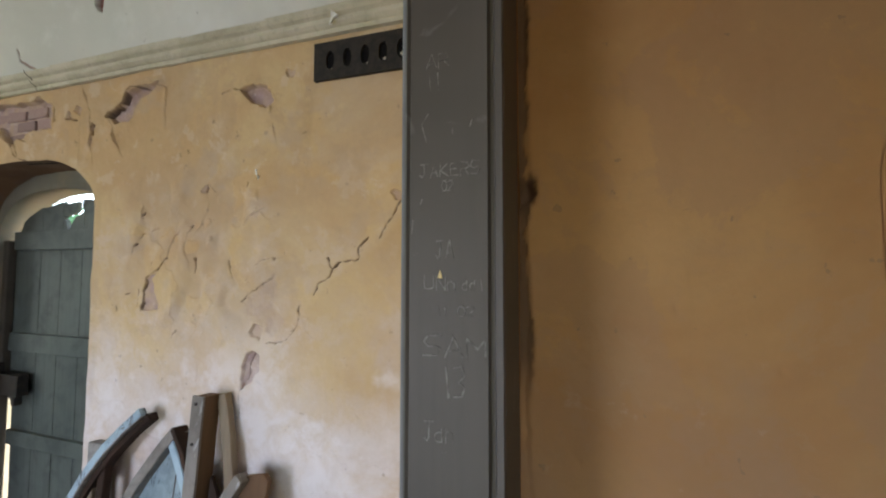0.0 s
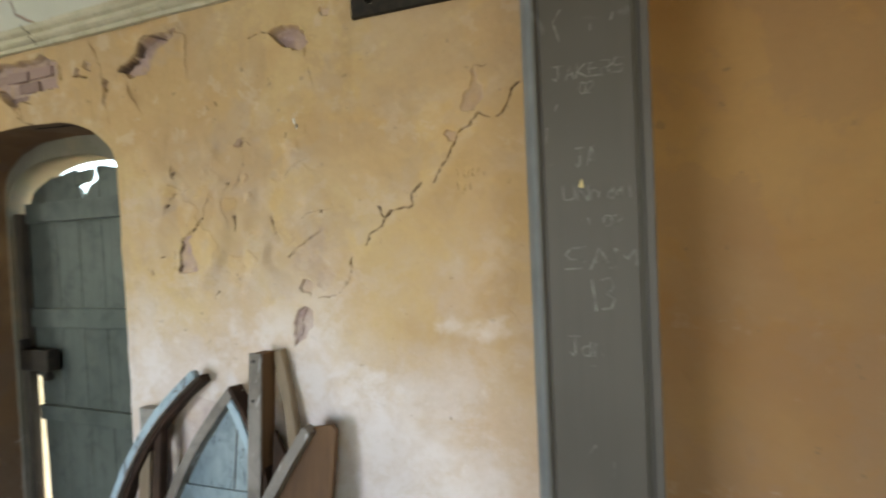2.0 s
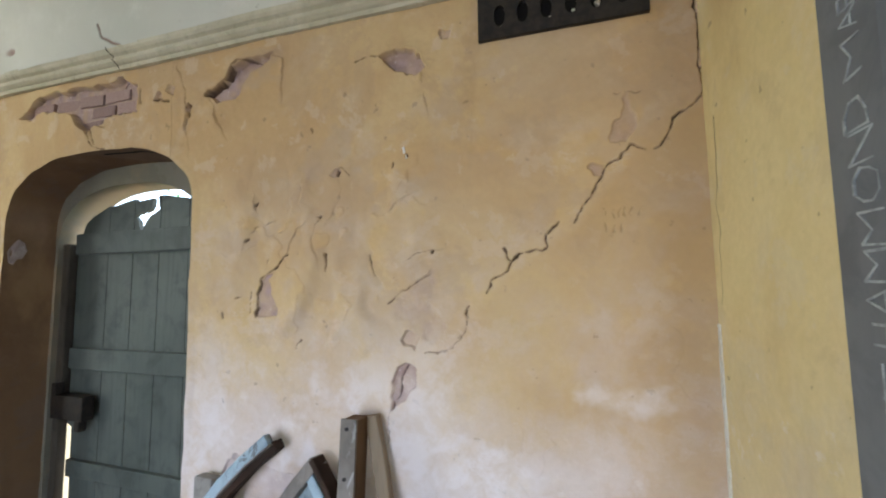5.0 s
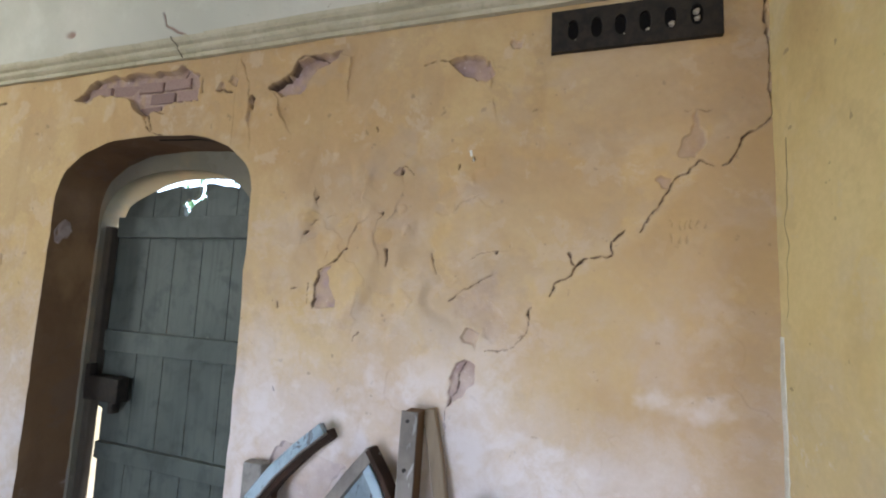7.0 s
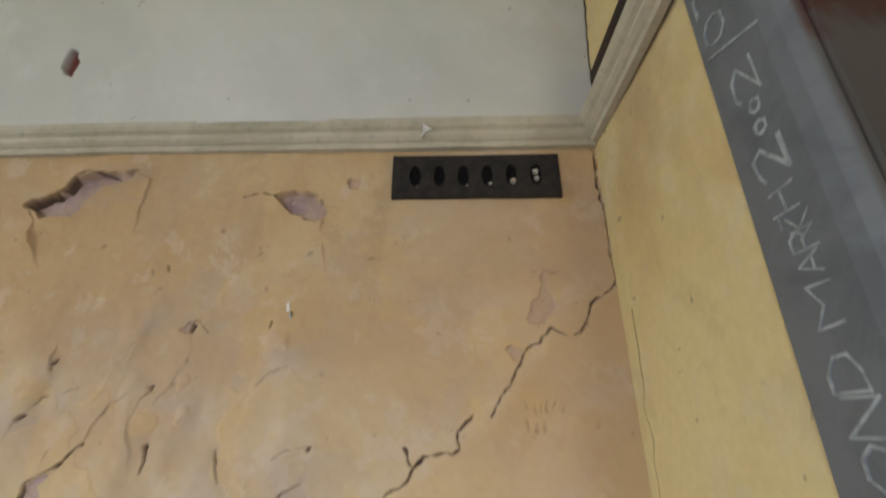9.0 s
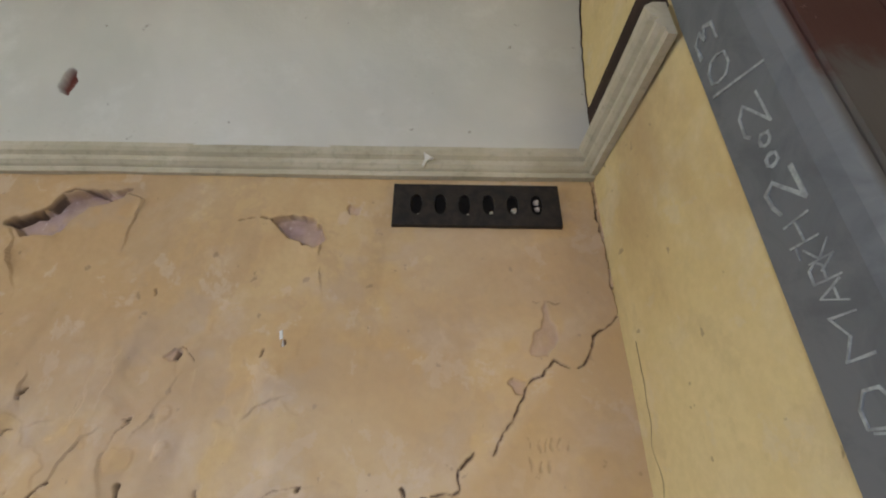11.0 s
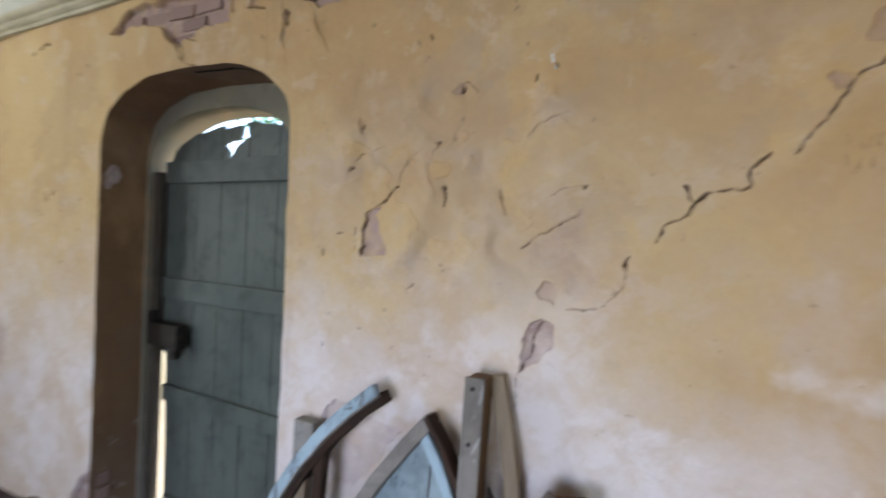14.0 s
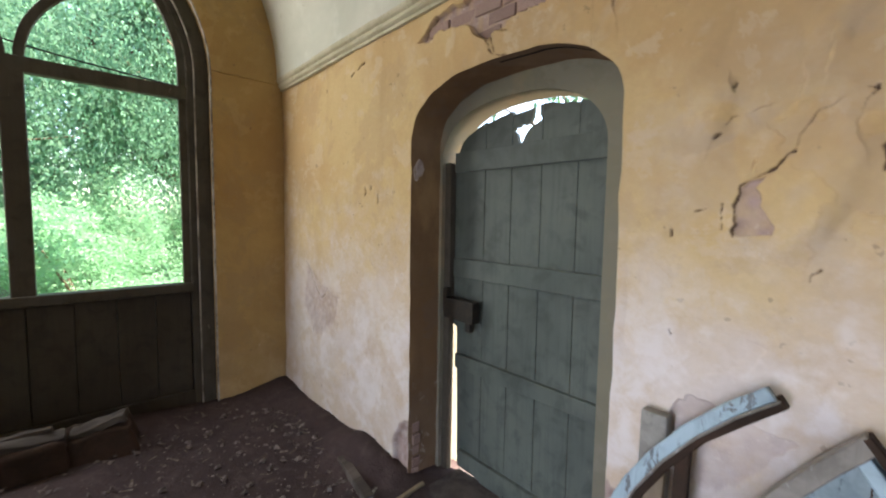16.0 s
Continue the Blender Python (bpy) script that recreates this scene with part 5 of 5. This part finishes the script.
for z in (1.165, 1.02):
    bm = bmesh.new()
    bmesh.ops.create_cone(bm, cap_ends=True, segments=10, radius1=0.006, radius2=0.006, depth=0.006)
    part("nail", turned(bm, Matrix.Translation((-1.130, -0.074, z)) @ pose(0, 0, 0, 90, 0, 0)), IRON, stud)

bow2 = thing("curved_board", "tan curved board propped behind the stud", "broken timber", m=leaning(1.285, 1.19, 3))
part("board", jitter(ribbon([(-1.088, 1.192), (-1.070, 1.12), (-1.048, 1.02), (-1.026, 0.90), (-1.012, 0.72), (-1.005, 0.4), (-1.005, 0.0)], 0.044, -0.02, 0.015), 0.003, 20), TANWOOD, bow2)

gusset = thing("tapered_board", "brown tapered board with a pale grey front edge, leaning forward", "broken timber", m=leaning(1.215, 0.93, 12))
part("board", plate([(-0.905, 0.932), (-0.83, 0.945), (-0.808, 0.925), (-0.815, 0.5), (-0.82, 0.0), (-1.22, 0.0), (-1.16, 0.45)], -0.005, 0.02, 0.002), BROWNWOOD, gusset)
part("edge", jitter(ribbon([(-0.905, 0.93), (-0.985, 0.80), (-1.07, 0.64), (-1.15, 0.45), (-1.22, 0.2), (-1.26, 0.0)], 0.044, -0.045, 0.012), 0.004, 25), GREYWOOD, gusset, "pale grey painted edge")
part("back_strip", plate([(-1.085, 0.90), (-1.03, 0.82), (-1.02, 0.64), (-1.05, 0.62), (-1.075, 0.72)], 0.02, 0.04), DARKWOOD, gusset)

slab = part("cement_block", jitter(boxed(-1.79, -1.705, 1.245, 1.300, 0.0, 0.93, 0.01), 0.012, 9), STONE)
tagged(slab, "grey cement slab standing against the wall", "slab")
strip = part("tan_plank", turned(boxed(-1.752, -1.695, 0, 0.022, 0.0, 0.80, 0.003), leaning(1.215, 0.80, 4)), TANWOOD)
tagged(strip, "narrow tan plank standing on end against the wall", "plank")
stump = part("rotten_block", turned(jitter(boxed(-1.668, -1.625, -0.02, 0.02, 0.0, 0.88, 0.008), 0.012, 9), leaning(1.235, 0.86, 5)), DARKWOOD)
tagged(stump, "dark rotten timber end behind the curved rib", "broken timber")

# ---- on the floor ----
def rough_block(x0, x1, y0, y1, z0, z1, m, amount, scale, cuts=7):
    """A weathered lump: a block cut fine, turned into place and worn uneven."""
    bm = bmesh.new()
    box(bm, x0, x1, y0, y1, z0, z1)
    bmesh.ops.subdivide_edges(bm, edges=bm.edges, cuts=cuts, use_grid_fill=True)
    bmesh.ops.smooth_vert(bm, verts=bm.verts, factor=0.5, use_axis_x=True, use_axis_y=True, use_axis_z=True)
    turned(bm, m)
    return jitter(jitter(bm, amount, scale), amount * 0.45, scale * 3.3)


beam = thing("fallen_beam", "pale-topped fallen timber beam lying on the earth floor", "timber beam", (0, 0, 0))
part("timber", rough_block(-0.33, 0.31, -0.10, 0.09, -0.03, 0.18, pose(-4.62, -0.46, 0.0, 0, 0, 87), 0.040, 6), DARKWOOD, beam, smooth=True)
part("top_board", rough_block(-0.33, 0.29, -0.075, 0.06, 0.165, 0.21, pose(-4.62, -0.46, 0.0, 0, 2.5, 87), 0.022, 8), WEATHERED, beam, smooth=True)
part("splinter", rough_block(-0.16, 0.20, 0.02, 0.07, 0.20, 0.228, pose(-4.62, -0.42, 0.0, 0, -2, 83), 0.014, 9), WEATHERED, beam, smooth=True)
chunk = thing("stone_chunk", "broken masonry chunk lying tilted beside the beam", "stone", (0, 0, 0))
part("stone", rough_block(-0.17, 0.17, -0.12, 0.11, -0.02, 0.18, pose(-4.63, 0.02, 0.0, 0, -9, 80), 0.045, 5), DARKWOOD, chunk, smooth=True)
part("cap", rough_block(-0.13, 0.16, -0.08, 0.06, 0.17, 0.215, pose(-4.63, 0.03, 0.0, 0, -12, 80), 0.028, 8), WEATHERED, chunk, smooth=True)
for name, a, b, w, h, mat, label in (("wooden_batten", (-3.50, 1.10), (-3.05, 1.02), 0.055, 0.05, WEATHERED, "grey broken wooden batten lying near the doorway"), ("wooden_stick", (-2.97, 1.06), (-2.99, 1.34), 0.022, 0.022, TANWOOD, "thin pale stick lying before the doorway"), ("wooden_stick", (-3.16, 1.16), (-3.10, 1.05), 0.018, 0.018, GREYWOOD, "short grey stick among the rubble")):
    d = Vector((b[0] - a[0], b[1] - a[1]))
    ob = part(name, jitter(turned(boxed(-d.length / 2, d.length / 2, -w / 2, w / 2, 0, h, 0.004), pose((a[0] + b[0]) / 2, (a[1] + b[1]) / 2, 0.005, 0, -2, math.degrees(math.atan2(d.y, d.x)))), 0.006, 9), mat)
    tagged(ob, label, "stick")
step = part("threshold_slab", jitter(boxed(-2.98, -2.35, 1.33, 1.68, -0.06, 0.006, 0.01), 0.012, 6), DARKSTONE)
structure(step, "worn stone threshold of the doorway")

rng = np.random.RandomState(4)
cv, cf = [], []
for k in range(5200):
    x, y = rng.uniform(-4.85, -0.3), rng.uniform(-1.8, 1.28)
    if k % 3 == 0:
        y = NY - abs(rng.normal(0, 0.16))
        x = rng.uniform(-4.85, -3.1) if k % 2 else rng.uniform(-4.85, -0.3)
    if y > 1.27:
        continue
    s = 0.004 + 0.018 * rng.rand() ** 4
    flat = rng.uniform(0.25, 0.9)
    a = rng.uniform(0, 6.28)
    base = len(cv)
    for sx, sy, sz in ((-1, -1, 0), (1, -0.8, 0), (0.9, 1, 0), (-0.8, 0.9, 0), (-0.6, -0.6, 1), (0.7, -0.4, 0.9), (0.4, 0.6, 1.1), (-0.5, 0.5, 0.8)):
        u, v = s * sx * rng.uniform(0.7, 1.3), s * sy * rng.uniform(0.5, 1.2)
        cv.append((x + u * math.cos(a) - v * math.sin(a), y + u * math.sin(a) + v * math.cos(a), 0.004 + s * sz * flat))
    cf += [tuple(base + i for i in f) for f in ((0, 1, 5, 4), (1, 2, 6, 5), (2, 3, 7, 6), (3, 0, 4, 7), (4, 5, 6, 7), (3, 2, 1, 0))]
crumbs = mesh_object("rubble", cv, cf, RUBBLE)
tagged(crumbs, "crumbs of fallen plaster over the earth floor", "rubble", kind="stuff")

cv, cf = [], []
for k in range(600):
    x, y = rng.uniform(-4.8, -0.4), rng.uniform(-1.7, 1.25)
    l, w, a = rng.uniform(0.008, 0.04), rng.uniform(0.0015, 0.008), rng.uniform(0, 6.28)
    c, s, lift = math.cos(a), math.sin(a), rng.uniform(0.002, 0.014)
    base = len(cv)
    for u, v, h in ((-1, -1, 0.2), (1, -1, 1.0), (1, 1, 1.1), (-1, 1, 0.3), (-1, -1, 0.0), (1, -1, 0.8), (1, 1, 0.9), (-1, 1, 0.1)):
        cv.append((x + u * l * c - v * w * s, y + u * l * s + v * w * c, 0.012 + lift * h))
    cf += [tuple(base + i for i in f) for f in ((0, 1, 2, 3), (7, 6, 5, 4), (0, 4, 5, 1), (1, 5, 6, 2), (2, 6, 7, 3), (3, 7, 4, 0))]
litter = mesh_object("litter", cv, cf, simple("dry_litter", (0.19, 0.16, 0.14), (0.075, 0.052, 0.042), 20, 0.95, per="island"))
tagged(litter, "dry twigs and flakes scattered over the earth floor", "litter", kind="stuff")

# ---- outside ----
def leaf_cloud(name, blobs, count, size, material, seed, droop=0.0, parent=None):
    """Many small leaves scattered in uneven clumps."""
    rs = np.random.RandomState(seed)
    b = np.array(blobs)
    weight = b[:, 3] * b[:, 4] * b[:, 5]
    pick = rs.choice(len(b), count, p=weight / weight.sum())
    d = rs.normal(size=(count, 3))
    d /= np.linalg.norm(d, axis=1)[:, None]
    rad = rs.uniform(0.25, 1.0, count) ** 0.5 * (1 + 0.35 * np.sin(7 * d[:, 0] + pick) * np.sin(6 * d[:, 2] + 2 * pick))
    c = b[pick, :3] + d * rad[:, None] * b[pick, 3:6]
    c[:, 2] = np.maximum(c[:, 2] - droop * rs.rand(count) ** 2, -0.1)
    s = size * rs.uniform(0.5, 1.4, count)
    u = rs.normal(size=(count, 3))
    if droop:
        u[:, 2] -= 2.0
    u /= np.linalg.norm(u, axis=1)[:, None]
    w = np.cross(u, rs.normal(size=(count, 3)))
    w /= np.linalg.norm(w, axis=1)[:, None]
    u, w = u * s[:, None], w * (0.42 * s)[:, None]
    verts = np.stack([c - u, c - 0.1 * u + w, c + u, c - 0.1 * u - w], 1).reshape(-1, 3)
    me = bpy.data.meshes.new(name)
    me.vertices.add(len(verts))
    me.vertices.foreach_set("co", verts.reshape(-1).astype(np.float32))
    me.loops.add(len(verts))
    me.loops.foreach_set("vertex_index", np.arange(len(verts), dtype=np.int32))
    me.polygons.add(count)
    me.polygons.foreach_set("loop_start", np.arange(0, len(verts), 4, dtype=np.int32))
    me.materials.append(material)
    me.update(calc_edges=True)
    ob = new(name, me)
    if parent:
        ob.parent = parent
    return ob


def limb(bm, points, r0, r1, sides=8):
    rings = []
    for k, p in enumerate(points):
        p = Vector(p)
        d = (Vector(points[min(k + 1, len(points) - 1)]) - Vector(points[max(k - 1, 0)])).normalized()
        a = d.orthogonal().normalized()
        b = d.cross(a)
        rr = r0 + (r1 - r0) * k / (len(points) - 1)
        rings.append([bm.verts.new(p + (a * math.cos(t) + b * math.sin(t)) * rr) for t in np.linspace(0, 2 * math.pi, sides + 1)[:-1]])
    for r1_, r2_ in zip(rings, rings[1:]):
        for i in range(sides):
            bm.faces.new((r1_[i], r1_[(i + 1) % sides], r2_[(i + 1) % sides], r2_[i]))


def tree(x, y, height, seed, label, leaves, size, material, spread=2.2, droop=0.0, low=0.45, blobs=26):
    rs = random.Random(seed)
    ob = thing("tree", label, "tree", (x, y, -0.14))
    bm = bmesh.new()
    trunk = [(0.05 * k * math.sin(seed + k), 0.05 * k * math.cos(seed * 2 + k), height * 0.8 * k / 6) for k in range(7)]
    limb(bm, trunk, height * 0.028, height * 0.008)
    clumps = []
    for k in range(blobs):
        a, h = rs.uniform(0, 6.28), height * rs.uniform(low, 0.98)
        reach = spread * rs.uniform(0.25, 1.0) * (1.15 - 0.6 * abs(h / height - 0.6))
        tip = (reach * math.cos(a), reach * math.sin(a), h)
        if k < 14:
            start = trunk[min(5, max(1, int(6 * (h / height) * 0.8)))]
            limb(bm, [start, tuple(0.5 * s + 0.5 * t + (0.15 if i == 2 else 0) for i, (s, t) in enumerate(zip(start, tip))), tip], height * 0.009, 0.008, 6)
        clumps.append((*tip, rs.uniform(0.3, 0.62) * spread * 0.55, rs.uniform(0.3, 0.62) * spread * 0.55, rs.uniform(0.25, 0.5) * spread * 0.42))
    part("trunk", bm, BARK, ob, smooth=True)
    leaf_cloud("crown", clumps, leaves, size, material, seed, droop, ob)
    return ob


tree(-11.2, 2.4, 7.0, 3, "tall tree with drooping feathery branches outside the window", 80000, 0.030, DROOPLEAF, 3.0, 1.4, 0.36, 36)
tree(-8.8, -2.7, 6.6, 8, "tall tree with drooping feathery branches outside the window", 80000, 0.029, DROOPLEAF, 3.4, 1.5, 0.42, 40)
tree(-13.0, 0.4, 8.0, 12, "leafy tree behind the bushes", 20000, 0.12, FARLEAF, 3.2, 0.3, 0.25, 30)
tree(-12.5, 4.6, 8.0, 15, "leafy tree behind the bushes", 14000, 0.09, FARLEAF, 3.2, 0.3, 0.2, 30)
tree(-13.5, -4.5, 8.0, 16, "leafy tree behind the bushes", 15000, 0.12, FARLEAF, 3.2, 0.3, 0.2, 30)
tree(9.5, 13.5, 3.9, 21, "leafy tree in the grounds beyond the porch", 16000, 0.10, FARLEAF, 3.4, 0.2, 0.2, 32)
tree(6.4, 9.4, 7.5, 25, "pale-trunked tree in the grounds beyond the porch", 3200, 0.08, FARLEAF, 2.6, 0.4, 0.42, 28)
tree(13.5, 12.0, 4.0, 27, "leafy tree in the grounds beyond the porch", 14000, 0.10, FARLEAF, 3.2, 0.2, 0.2, 30)
tree(-5.2, 7.6, 6.5, 33, "leafy tree behind the building", 14000, 0.08, FARLEAF, 2.8, 0.3, 0.15, 30)
tree(-3.0, 7.0, 6.0, 31, "leafy tree behind the building", 14000, 0.09, FARLEAF, 3.0, 0.3, 0.25, 26)


def bush(x, y, w, h, seed, leaves=9000):
    rs = random.Random(seed)
    blobs = [(rs.uniform(-w, w), rs.uniform(-0.6 * w, 0.6 * w), rs.uniform(0.2, 0.85) * h, rs.uniform(0.3, 0.5) * w, rs.uniform(0.3, 0.5) * w, rs.uniform(0.18, 0.3) * h) for _ in range(16)]
    ob = thing("bush", "sunlit broad-leaved green bush", "bush", (x, y, -0.14), "bushes round the building")
    bm = bmesh.new()
    for k in range(6):
        b = blobs[k]
        limb(bm, [(0.1 * b[0], 0.1 * b[1], 0), (0.6 * b[0], 0.6 * b[1], 0.6 * b[2]), b[:3]], 0.03, 0.008, 5)
    part("stems", bm, BARK, ob)
    leaf_cloud("leaves", blobs, leaves, 0.055 if leaves < 10000 else 0.026, BUSHLEAF, seed, 0.0, ob)


for k, (x, y, w, h) in enumerate(((-8.2, 0.2, 1.1, 1.7), (-9.0, 2.2, 1.3, 1.9), (-9.2, -1.5, 1.2, 1.8), (-10.6, 1.0, 1.5, 2.3), (-10.8, -3.2, 1.6, 2.2), (-10.8, 3.6, 1.6, 2.3), (-7.6, -2.4, 0.9, 1.3), (-3.4, 6.2, 1.4, 2.2), (-5.8, 6.2, 1.4, 2.4), (9.0, 9.5, 1.5, 2.0), (11.0, 11.5, 1.7, 2.4), (6.0, 11.5, 1.5, 2.2), (-13.5, -1.5, 2.4, 4.2), (-14.0, 2.6, 2.4, 4.4), (-13.5, -5.6, 2.4, 4.2), (-12.0, -3.0, 1.8, 3.0), (-12.5, 6.0, 2.2, 4.0), (-1.0, 7.0, 1.3, 2.3))):
    bush(x, y, w, h, 40 + k, 40000 if k < 6 else 8000)

tomb = thing("stone_tomb", "mossy low stone tomb in the grounds beyond the porch window", "tomb", (6.2, 7.2, -0.14), m=pose(6.2, 7.2, -0.14, 0, 0, 28))
part("chest", jitter(boxed(-1.1, 1.1, -0.5, 0.5, 0.0, 0.55, 0.03), 0.02, 4), MOSSSTONE, tomb)
part("slab", jitter(boxed(-1.25, 1.25, -0.6, 0.6, 0.552, 0.68, 0.03), 0.02, 4), MOSSSTONE, tomb)
structure(mesh_object("pavement", [(5.0 + 4.5 * math.cos(a), 5.4 + 2.6 * math.sin(a) + 0.4 * math.sin(3 * a), -0.132) for a in np.linspace(0, 2 * math.pi, 25)[:-1]], [range(24)], PATHEARTH), "pale trodden earth path")
structure(mesh_object("pavement_north", [(-2.6 + 1.6 * math.cos(a), 3.0 + 1.5 * math.sin(a) + 0.2 * math.sin(3 * a), -0.131) for a in np.linspace(0, 2 * math.pi, 25)[:-1]], [range(24)], PATHEARTH), "pale trodden earth outside the plank door")
wire_curve = bpy.data.curves.new("cable", "CURVE")
wire_curve.dimensions, wire_curve.bevel_depth = "3D", 0.007
sp = wire_curve.splines.new("POLY")
sp.points.add(10)
for k, p in enumerate(sp.points):
    f = k / 10
    p.co = (-5.55 - 0.3 * f, 1.0 - 3.2 * f, 2.62 + 0.62 * f - 0.12 * math.sin(math.pi * f), 1)
cable = new("cable", wire_curve)
wire_curve.materials.append(WIRE)
tagged(cable, "thin black cable slung across outside the window", "cable")
